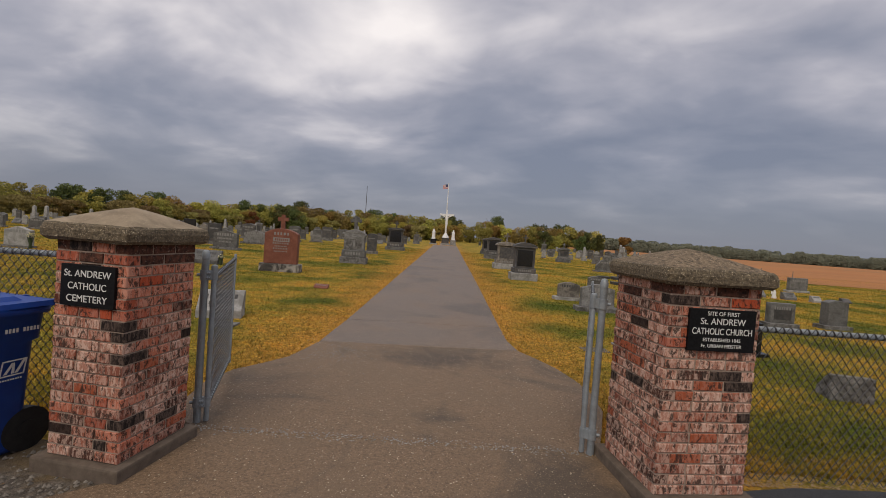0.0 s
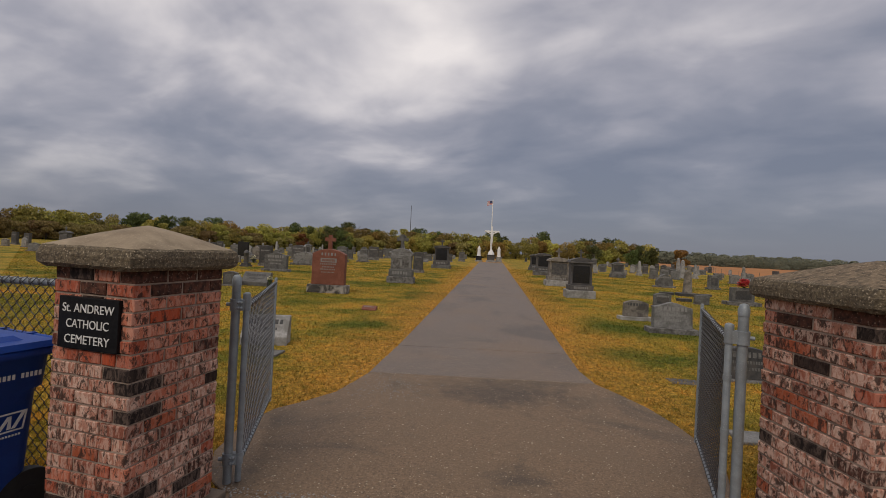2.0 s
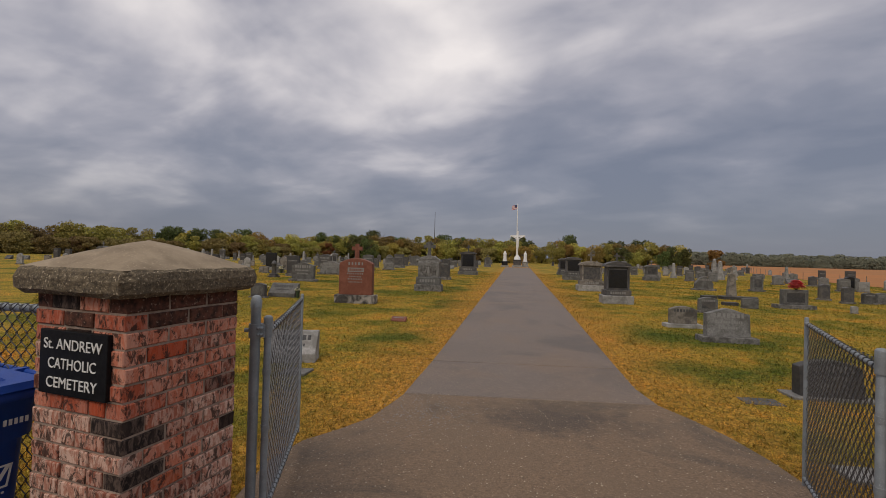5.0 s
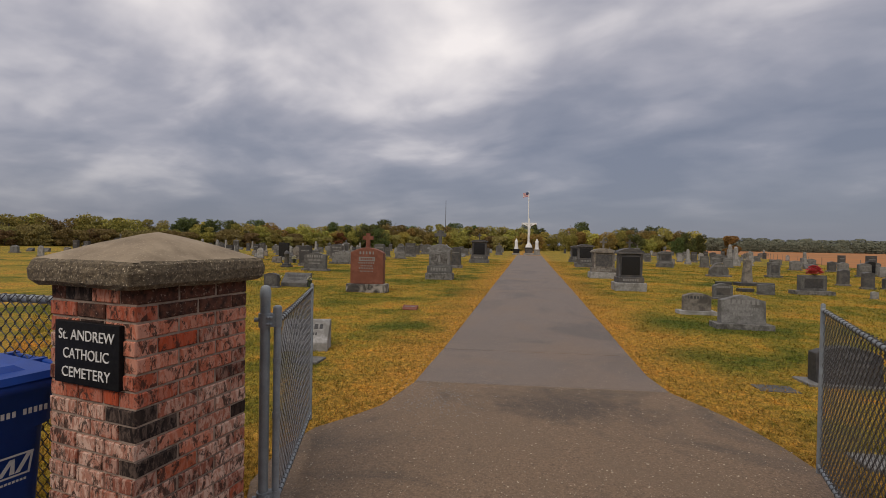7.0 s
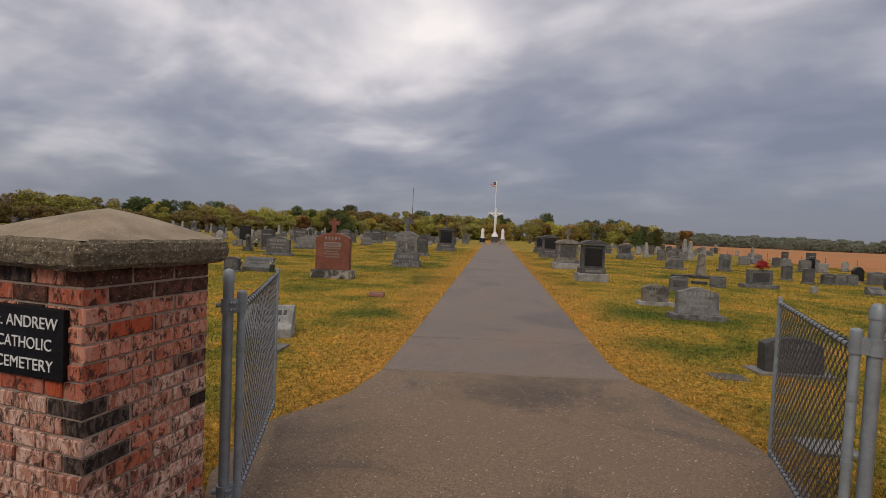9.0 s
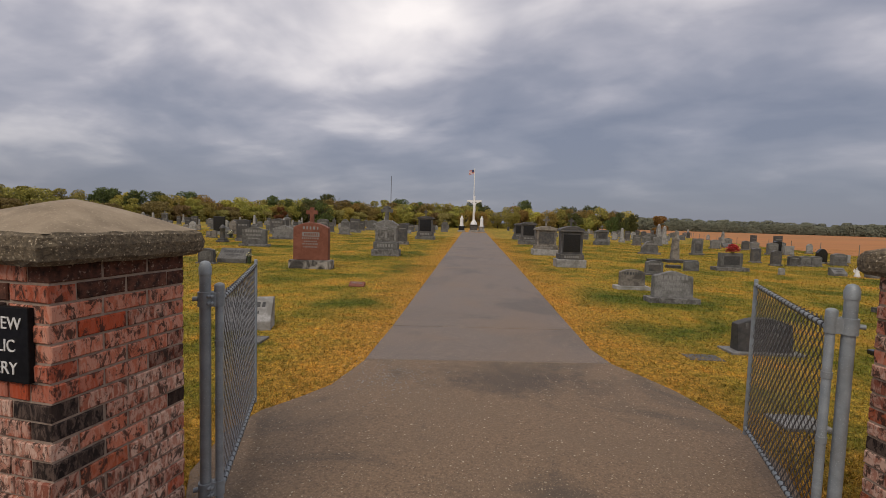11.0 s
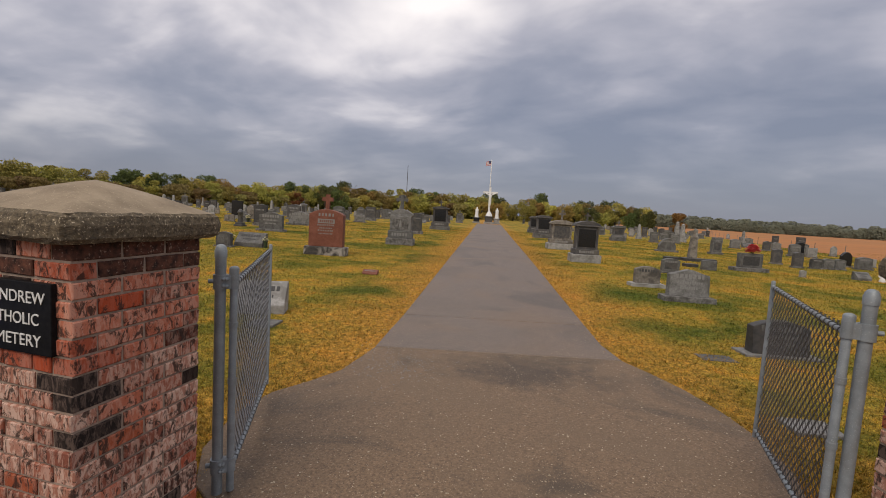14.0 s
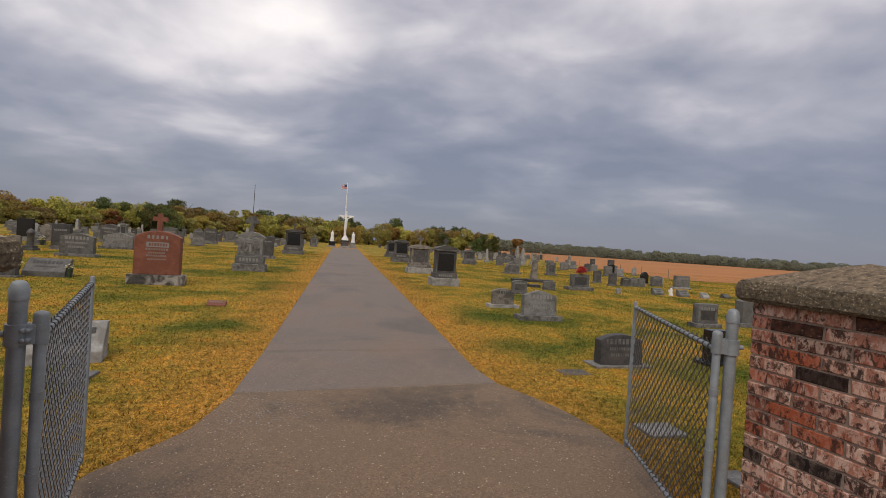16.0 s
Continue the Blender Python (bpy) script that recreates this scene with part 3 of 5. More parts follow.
def pillar(cx, cy, wide, deep, turn, label, top_material, seed):
    p = thing("brick_pillar", (cx, cy, 0), label, "pillar", "gate pillars", turn)
    h, g = deep / 2, wide / 2
    part("mortar_core", boxes((-g + 0.008, g - 0.008, -h + 0.008, h - 0.008, 0.06, Z1)), MORTAR, p, "recessed grey-tan mortar")
    part("plinth", boxes((-g - 0.055, g + 0.055, -h - 0.055, h + 0.055, -0.03, Z0), soft=0.015), PLINTH, p, "low concrete plinth")
    e, squeeze = h + 0.06, (g + 0.06) / (h + 0.06)
    rim = bmesh.new()
    rnd = random.Random(seed)
    rings = []
    n = 14
    for off, z in ((-0.02, Z1 - 0.002), (0.0, Z1 + 0.016), (0.004, Z1 + 0.06), (-0.004, Z1 + 0.092), (-0.02, Z1 + 0.104)):
        ring = []
        for s in range(4):
            a = Matrix.Rotation(s * math.pi / 2, 3, "Z")
            for k in range(n):
                u = -1 + 2 * k / n
                c = (e + off)
                q = Vector((u * c, -c, z))
                if abs(u) > 0.93:
                    q.y += 0.02
                jit = 0.0035
                ring.append(rim.verts.new(a @ q + Vector([rnd.uniform(-jit, jit) for _ in range(3)])))
        rings.append(ring)
    for v in rim.verts:
        v.co.x *= squeeze
    m = len(rings[0])
    for lo, hi in zip(rings, rings[1:]):
        for k in range(m):
            rim.faces.new((lo[k], lo[(k + 1) % m], hi[(k + 1) % m], hi[k]))
    rim.faces.new(list(reversed(rings[0])))
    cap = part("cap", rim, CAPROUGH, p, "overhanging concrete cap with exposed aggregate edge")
    slope = bmesh.new()
    base = [slope.verts.new((sx * (e - 0.02), sy * (e - 0.02), Z1 + 0.1)) for sx, sy in ((-1, -1), (1, -1), (1, 1), (-1, 1))]
    tip = slope.verts.new((0, 0, Z1 + 0.225))
    for k in range(4):
        slope.faces.new((base[k], base[(k + 1) % 4], tip))
    bmesh.ops.subdivide_edges(slope, edges=slope.edges[:], cuts=5, use_grid_fill=True)
    for v in slope.verts:
        r = max(abs(v.co.x), abs(v.co.y)) / e
        v.co.z += 0.004 * math.sin(math.pi * min(1, r)) + rnd.uniform(-0.0015, 0.0015) - (0.004 if r < 0.05 else 0)
    for v in slope.verts:
        v.co.x *= squeeze
    for f in slope.faces:
        f.smooth = True
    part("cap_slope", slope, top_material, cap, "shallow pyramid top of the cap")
    for c in range(COURSES):
        z = Z0 + c * COURSE
        for s in range(4):
            lap = 0.09 if (c + s) % 2 else 0.0
            half, out = (g, h) if s % 2 == 0 else (h, g)
            run = 2 * (half - lap)
            count = 3 if not lap else 2
            cuts = [run / count] * count
            if lap and c % 4 == 1:
                cuts = [run * 0.28, run * 0.44, run * 0.28]
            x = -half + lap
            for q in cuts:
                q -= 0.011
                BRICK_JOBS.append((p, s, x + 0.0055 + q / 2, out, z, q, (c * 7 + s * 3 + int(x * 100) + seed) % 12))
                x += q + 0.011
    return p


def lay_bricks():
    """The bricks of both pillars, each an object on a shared mesh."""
    rnd = random.Random(5)
    for p, s, x, h, z, q, k in BRICK_JOBS:
        half = q < 0.14
        batch = int(rnd.random() < (0.8 if z > 0.9 else 0.15) * (1.0 if p is left_pillar else 0.15))
        if z > Z1 - 2.2 * COURSE and rnd.random() < 0.4:
            batch = 2
        me = HALF[batch][k % 3] if half else FULL[batch][k % 4]
        ob = new("brick", me)
        ob.parent = p
        proud = rnd.uniform(-0.002, 0.003)
        a = Matrix.Rotation(s * math.pi / 2, 4, "Z")
        ob.matrix_basis = a @ Matrix.Translation((x, -h - proud, z + 0.005)) @ Matrix.Diagonal((q / (0.0985 if half else 0.194), 1, 1, 1))


left_pillar = pillar(-0.2, 0.315, 0.5, 0.555, -10, "square red brick gate pillar with black cemetery sign", CAPSTONE, 3)
right_pillar = pillar(3.49, 0.4, 0.617, 0.63, 6, "square red brick gate pillar with black church sign", CAPMOSS, 8)


def plaque(parent, deep, x0, x1, z0, z1, lines):
    """A thin sign on the pillar's front; lines of (text, height, width, z)."""
    y = -deep / 2
    ob = part("plaque", boxes((x0, x1, y - 0.016, y + 0.004, z0, z1), soft=0.003), BLACKSIGN, parent, "polished black plaque with white lettering")
    for text, size, width, z in lines:
        lettering("lettering", text, size, WHITEPAINT, ob, ((x0 + x1) / 2, y - 0.0175, z), width)
    return ob


plaque(left_pillar, 0.555, -0.185, 0.185, 1.02, 1.268, [("St. ANDREW", 0.058, 0.318, 1.196), ("CATHOLIC", 0.058, 0.262, 1.122), ("CEMETERY", 0.058, 0.278, 1.048)])
plaque(right_pillar, 0.63, -0.18, 0.265, 1.01, 1.27, [("SITE OF FIRST", 0.035, 0.215, 1.231), ("St. ANDREW", 0.056, 0.3, 1.176), ("CATHOLIC CHURCH", 0.056, 0.4, 1.115), ("ESTABLISHED 1845", 0.03, 0.25, 1.072), ("Fr. URBAN MEISTER", 0.03, 0.27, 1.034)])


# ---- chain-link gate and fence ----
def chain_link(name, parent, length, z0, z1, pitch=0.052, r=0.0021, rise=0.034, material=None):
    """Woven wire along x from 0 to length, between z0 and z1, in the plane y = 0."""
    verts, faces = [], []
    offs = ((0, -r * 1.1, 0), (r, r * 0.6, 0), (-r, r * 0.6, 0))
    rows = int((z1 - z0) / rise)
    for i in range(int(length / (pitch / 2)) - 1):
        first = len(verts)
        for k in range(rows + 1):
            side = (k + i) % 2
            x = (i + side) * pitch / 2 + (0.002 if side else -0.002)
            y = 0.003 if side else -0.003
            z = z0 + (z1 - z0) * k / rows
            for o in offs:
                verts.append((x + o[0], y + o[1], z + o[2]))
        for k in range(rows):
            a = first + 3 * k
            for j in range(3):
                faces.append((a + j, a + (j + 1) % 3, a + 3 + (j + 1) % 3, a + 3 + j))
    return raw(name, verts, faces, material or WIRE, parent)


def gate_leaf(at, turn, length, tall, label, group, low=0.13, r=0.016, wire=0.0027, metal=None):
    """One leaf: hinge stile, far stile, rails and woven wire; it lies along its own +x."""
    g = thing("gate_leaf", at, label, "gate", group, turn)
    part("hinge_stile", tube(bmesh.new(), (0, 0, 0.03), (0, 0, tall - 0.03), r + 0.003, dome=True), STEEL, g)
    collar = bmesh.new()
    tube(collar, (0, 0, tall - 0.055), (0, 0, tall - 0.02), r + 0.008, dome=True)
    part("stile_cap", collar, STEEL, g)
    part("far_stile", tube(bmesh.new(), (length, 0, low - 0.03), (length, 0, tall - 0.01), r * 0.8, dome=True), STEEL, g)
    part("top_rail", tube(bmesh.new(), (0.02, 0, tall - 0.1), (length, 0, tall - 0.045), r * 0.85), STEEL, g)
    part("bottom_rail", tube(bmesh.new(), (0.02, 0, low + 0.02), (length, 0, low + 0.02), r * 0.85), STEEL, g)
    for z in (0.62, tall - 0.33):
        part("band", tube(bmesh.new(), (0, 0, z), (0, 0, z + 0.03), r + 0.006), STEEL, g)
    chain_link("wire_mesh", g, length, low + 0.01, tall - 0.06, r=wire, material=metal)
    ties = bmesh.new()
    k = 0.06
    while k < length - 0.03:
        zt = tall - 0.1 + 0.055 * k / length
        tube(ties, (k - 0.005, 0, zt), (k + 0.005, 0, zt), r * 0.85 + 0.0035, sides=8)
        tube(ties, (k - 0.004, 0, low + 0.02), (k + 0.004, 0, low + 0.02), r * 0.85 + 0.0035, sides=8)
        k += 0.055
    tagged(part("tie_wire", ties, WIRE, g, "dark wire knuckles wrapped round the rails"), kind="stuff")
    return g


def gate_post(at, tall, to_leaf, label):
    """A round post with a domed cap, two hinge clamps and bolts; to_leaf: the offset of the leaf's stile."""
    p = thing("gate_post", at, label, "post", "gate posts")
    part("pole", tube(bmesh.new(), (0, 0, -0.04), (0, 0, tall - 0.04), 0.0265), STEEL, p)
    part("cap", lathe(bmesh.new(), [(0.0295, tall - 0.075), (0.03, tall - 0.036), (0.0265, tall - 0.03), (0.025, tall - 0.02), (0.018, tall - 0.01), (0.006, tall - 0.005)]), STEEL, p, "domed steel cap")
    way = Vector((to_leaf[0], to_leaf[1], 0))
    side = way.normalized()
    for z in (0.14, tall - 0.235):
        clamp = bmesh.new()
        tube(clamp, (0, 0, z), (0, 0, z + 0.075), 0.035)
        tube(clamp, (way.x, way.y, z), (way.x, way.y, z + 0.075), 0.025)
        n = Vector((-side.y, side.x, 0)) * 0.024
        c = [way * 0 + n, way + n * 0.85, way - n * 0.85, way * 0 - n]
        lo = [clamp.verts.new((q.x, q.y, z + 0.002)) for q in c]
        hi = [clamp.verts.new((q.x, q.y, z + 0.073)) for q in c]
        clamp.faces.new(hi)
        for k in range(4):
            clamp.faces.new((lo[k], lo[(k + 1) % 4], hi[(k + 1) % 4], hi[k]))
        tail = -side * 0.034
        tube(clamp, tail, tail - side * 0.022, 0.012, sides=6)
        for v in clamp.verts:
            if v.co.z < z - 0.001:
                v.co.z += z + 0.04
        cl = part("hinge_clamp", clamp, STEEL, p)
        for k in (0.42, 0.62):
            q = way * k
            for dz in (0.02, 0.055):
                part("bolt", tube(bmesh.new(), (q.x, q.y, z + dz), (q.x + (side.y - side.x * 0.2) * 0.037, q.y - side.x * 0.037 - 0.01, z + dz), 0.0085, sides=8, dome=True), STEEL, cl)
    return p


gate_post((0.035, 0.8, 0), 1.36, (0.058, 0.026), "silver painted round steel gate post with domed cap")
gate_post((3.06, 0.7, 0), 1.37, (-0.06, 0.025), "silver painted round steel gate post with domed cap")
gate_leaf((0.093, 0.826, 0), math.degrees(math.atan2(1.2, -0.385)), 1.285, 1.25, "open chain-link gate leaf with silver tube frame", "open gate", wire=0.0021, metal=WIREGLINT)
gate_leaf((3.0, 0.725, 0), math.degrees(math.atan2(1.09, 0.375)), 1.18, 1.255, "open chain-link gate leaf with silver tube frame", "open gate", low=0.16)


def fence(x0, x1, y, tall, label):
    f = thing("chain_link_fence", (x0, y, 0), label, "fence", "cemetery fence")
    length = abs(x1 - x0)
    s = 1 if x1 > x0 else -1
    part("top_rail", tube(bmesh.new(), (0, 0, tall), (s * length, 0, tall), 0.021), STEEL, f)
    for k in np.arange(2.6, length, 3.0):
        part("fence_post", tube(bmesh.new(), (s * k, 0.03, -0.03), (s * k, 0.03, tall - 0.01), 0.025, dome=True), STEEL, f)
    w = chain_link("wire_mesh", f, length, 0.03, tall + 0.03, 0.06, 0.003, 0.038)
    if s < 0:
        w.matrix_basis = pose(-length, 0, 0)
    w.location.y = -0.026
    ties = bmesh.new()
    k = 0.08
    while k < min(length, 6):
        tube(ties, (s * k - 0.006, 0, tall), (s * k + 0.006, 0, tall), 0.024, sides=8)
        k += 0.06
    tagged(part("tie_wire", ties, WIRE, f, "dark wire knuckles wrapped round the rail"), kind="stuff")
    return f


fence(3.84, 16.0, 0.5, 1.1, "chain-link fence with silver top rail beside the pillar")
fence(-0.56, -14.0, 0.5, 1.27, "chain-link fence with silver top rail beside the pillar")


# ---- wheeled bin ----
def wheeled_bin(at, turn):
    b = thing("wheeled_bin", at, "blue plastic wheeled recycling bin with closed lid", "bin", turn=turn)
    bm = bmesh.new()
    rings = []
    for z, hx, hy, r in ((0.02, 0.27, 0.23, 0.05), (0.05, 0.29, 0.24, 0.06), (0.72, 0.325, 0.27, 0.07), (0.735, 0.345, 0.295, 0.07), (0.9, 0.36, 0.305, 0.07), (0.905, 0.385, 0.325, 0.07), (0.95, 0.39, 0.33, 0.07)):
        ring = []
        for sx, sy, a0 in ((1, 1, 0), (-1, 1, 90), (-1, -1, 180), (1, -1, 270)):
            for k in range(5):
                a = radians(a0 + 22.5 * k)
                ring.append(bm.verts.new((sx * (hx - r) + r * math.cos(a), sy * (hy - r) + r * math.sin(a), z)))
        rings.append(ring)
    n = len(rings[0])
    for lo, hi in zip(rings, rings[1:]):
        for k in range(n):
            bm.faces.new((lo[k], lo[(k + 1) % n], hi[(k + 1) % n], hi[k])).smooth = True
    bm.faces.new(list(reversed(rings[0])))
    bm.faces.new(rings[-1])
    body = part("body", bm, BINBLUE, b)
    lid = bmesh.new()
    box(lid, -0.42, 0.36, -0.345, 0.345, 0.953, 0.985, 0.01)
    box(lid, -0.3, 0.25, -0.24, 0.24, 0.985, 1.01, 0.03)
    bevel(lid, 0.008, 2)
    part("lid", lid, BINBLUE, b, "slightly domed blue lid")
    bar = tube(bmesh.new(), (0.425, -0.26, 0.955), (0.425, 0.26, 0.955), 0.015)
    for y in (-0.26, 0.0, 0.26):
        box(bar, 0.34, 0.435, y - 0.018, y + 0.018, 0.935, 0.975)
    part("handle", bar, BINBLUE, b, "blue moulded grab bar")
    for y in (-0.22, 0.24):
        w = tube(bmesh.new(), (0.3, y - 0.03, 0.14), (0.3, y + 0.03, 0.14), 0.14, sides=28)
        bevel(w, 0.012, 2)
        wheel = part("wheel", w, RUBBER, b, "black rubber wheel")
        part("hub", tube(bmesh.new(), (0.3, y - 0.036, 0.14), (0.3, y + 0.036, 0.14), 0.055, sides=20), RUBBER, wheel)
    # printed mark: a plain slanted panel with two bars, and rows of unreadable print
    mark = bmesh.new()
    for pts in (((0.0, 0.0), (0.17, 0.0), (0.17, 0.012), (0.0, 0.012)), ((0.0, 0.0), (0.012, 0.0), (0.03, 0.135), (0.018, 0.135)), ((0.018, 0.135), (0.2, 0.135), (0.2, 0.123), (0.018, 0.123)), ((0.03, 0.02), (0.055, 0.02), (0.11, 0.11), (0.085, 0.11)), ((0.085, 0.02), (0.11, 0.02), (0.11, 0.11), (0.095, 0.11)), ((0.11, 0.02), (0.135, 0.02), (0.19, 0.123), (0.165, 0.123)), ((0.17, 0.0), (0.182, 0.0), (0.2, 0.135), (0.188, 0.135))):
        mark.faces.new([mark.verts.new((x, 0, z)) for x, z in pts])
    for k in range(9):
        box(mark, 0.01 + k * 0.018, 0.022 + k * 0.018, -0.001, 0.001, -0.035, -0.022)
    m = part("printed_mark", mark, WHITEPAINT, body, "pale printed panel mark")
    m.matrix_basis = pose(0.12, -0.2645, 0.52, 3.0, 0, 0) @ Matrix.Diagonal((0.75, 1, 0.75, 1))
    digits = bmesh.new()
    for k in range(4):
        box(digits, k * 0.019, k * 0.019 + 0.012, -0.001, 0.001, 0, 0.026)
    for k in range(5):
        box(digits, 0.095 + k * 0.019, 0.107 + k * 0.019, -0.001, 0.001, 0, 0.026)
    d = tagged(part("printed_number", digits, WHITEPAINT, body, "small pale printed number"), kind="stuff")
    d.matrix_basis = pose(0.12, -0.304, 0.8, 3.5, 0, 0)
    return b


wheeled_bin((-1.1, 0.05, 0.006), 76)


# ---- gravestones ----
def bars(bm, x0, x1, z, tall, y, rnd, gap=0.35):
    """A line of carved marks too worn to read."""
    x = x0
    while x < x1 - tall * 0.3:
        w = min(tall * rnd.uniform(0.45, 0.8), x1 - x)
        box(bm, x, x + w, y - 0.003, y + 0.004, z, z + tall)
        x += w + tall * gap
    return bm


def arc_top(w, h, rise, steps=8):
    """Outline of a tablet with a bowed top."""
    pts = [(-w / 2, 0), (w / 2, 0)]
    for k in range(steps + 1):
        u = 1 - 2 * k / steps
        pts.append((u * w / 2, h - rise + rise * (1 - u * u)))
    return pts


def serpentine(w, h, rise):
    pts = [(-w / 2, 0), (w / 2, 0), (w / 2, h - rise)]
    for k in range(11):
        u = 1 - 2 * k / 10
        if abs(u) <= 0.82:
            pts.append((u * w / 2, h - rise * (0.75 - 0.75 * math.cos(u / 0.82 * math.pi / 2) ** 2) if abs(u) < 0.8 else h - rise * 0.85))
    pts.append((-w / 2, h - rise))
    return pts


def tablet(x, y, w, h, material, label, top="bow", thick=0.2, base=0.1, base_h=0.1, lines=2, turn=0.0, letters=None, base_material=None, group="", lean=0.0, panel=False):
    """Upright headstone: base, tablet and carved lines."""
    rnd = random.Random(int(abs(x * 131 + y * 17)))
    t = thing("headstone", (x, y, 0), label, "gravestone", group or "upright headstones", turn)
    if base_h:
        part("base", boxes((-w / 2 - base, w / 2 + base, -thick / 2 - base * 0.7, thick / 2 + base * 0.7, -0.03, base_h), soft=0.012), base_material or ROUGHGREY, t, "rough-edged stone base")
    hh = h - base_h
    shape = {"bow": arc_top(w, hh, 0.12 * w), "round": arc_top(w, hh, 0.42 * w), "flat": [(-w / 2, 0), (w / 2, 0), (w / 2, hh), (-w / 2, hh)], "serp": serpentine(w, hh, 0.13 * w), "peak": [(-w / 2, 0), (w / 2, 0), (w / 2, hh * 0.88), (0, hh), (-w / 2, hh * 0.88)]}[top]
    body = part("tablet", prism(shape, -thick / 2, thick / 2, 0.012, lean), material, t)
    body.location.z = base_h - 0.002
    if panel:
        part("inset_panel", prism([(q * 0.72, 0.18 * hh + z * 0.62) for q, z in shape], -thick / 2 - 0.004, -thick / 2 + 0.01, 0.004), DARKSTONE if material is not DARKSTONE else GREY, body, "smooth inset panel")
    if lines:
        marks = bmesh.new()
        ly = -thick / 2 - 0.001 - (0.004 if panel else 0)
        size = min(0.17 * hh, 0.11 * w)
        for k in range(lines):
            s = size if k == 0 else size * 0.55
            z = hh * (0.68 - 0.2 * k)
            half = w * (0.36 if k == 0 else rnd.uniform(0.2, 0.34))
            bars(marks, -half, half, z, s, 0, rnd)
        for v in marks.verts:
            v.co.y += ly + lean * v.co.z
        tagged(part("inscription", marks, letters or CARVED, body, "worn carved lettering"), kind="stuff")
    return t


def slant(x, y, w, h, material, label, turn=0.0, depth=0.34, group="", lines=2, letters=None):
    """A low slant marker: a wedge with a sloping inscribed face."""
    rnd = random.Random(int(abs(x * 77 + y * 31)))
    t = thing("slant_marker", (x, y, 0), label, "gravestone", group or "low slant markers", turn)
    bm = bmesh.new()
    prof = [(-depth / 2, -0.03), (depth / 2, -0.03), (depth / 2, h), (depth / 2 - 0.09, h), (-depth / 2, h * 0.3)]
    rows = [[bm.verts.new((sx * w / 2, q, z)) for q, z in prof] for sx in (-1, 1)]
    bm.faces.new(rows[0])
    bm.faces.new(list(reversed(rows[1])))
    for i in range(5):
        bm.faces.new((rows[0][i], rows[1][i], rows[1][(i + 1) % 5], rows[0][(i + 1) % 5]))
    bmesh.ops.recalc_face_normals(bm, faces=bm.faces)
    bevel(bm, 0.012, 2)
    body = part("wedge", bm, material, t)
    if lines:
        marks = bmesh.new()
        rise = h * 0.7
        run = depth - 0.09
        length = math.hypot(rise, run)
        for k in range(lines):
            half = w * (0.36 if k == 0 else 0.25)
            bars(marks, -half, half, length * (0.6 - 0.28 * k), length * (0.2 if k == 0 else 0.11), 0, rnd)
        m = tagged(part("inscription", marks, letters or CARVEDARK, body, "worn carved lettering"), kind="stuff")
        m.matrix_basis = pose(0, -depth / 2 - 0.002, h * 0.3 + 0.002, -math.degrees(math.atan2(run, rise)), 0, 0)
    return t


def flat_marker(x, y, w, d, material, label, h=0.03, turn=0.0):
    t = part("flat_marker", boxes((-w / 2, w / 2, -d / 2, d / 2, -0.05, h), soft=0.01), material)
    t.matrix_basis = pose(x, y, 0, 0, 0, turn)
    return tagged(t, label, "gravestone", "flat markers")


def cross_bm(h, arm, t, y=0.0, z=0.0, bm=None):
    bm = bm or bmesh.new()
    f = t * 0.85
    box(bm, -t / 2, t / 2, y - f / 2, y + f / 2, z, z + h)
    box(bm, -arm / 2, -t / 2, y - f / 2, y + f / 2, z + h * 0.58, z + h * 0.58 + t)
    box(bm, t / 2, arm / 2, y - f / 2, y + f / 2, z + h * 0.58, z + h * 0.58 + t)
    return bm


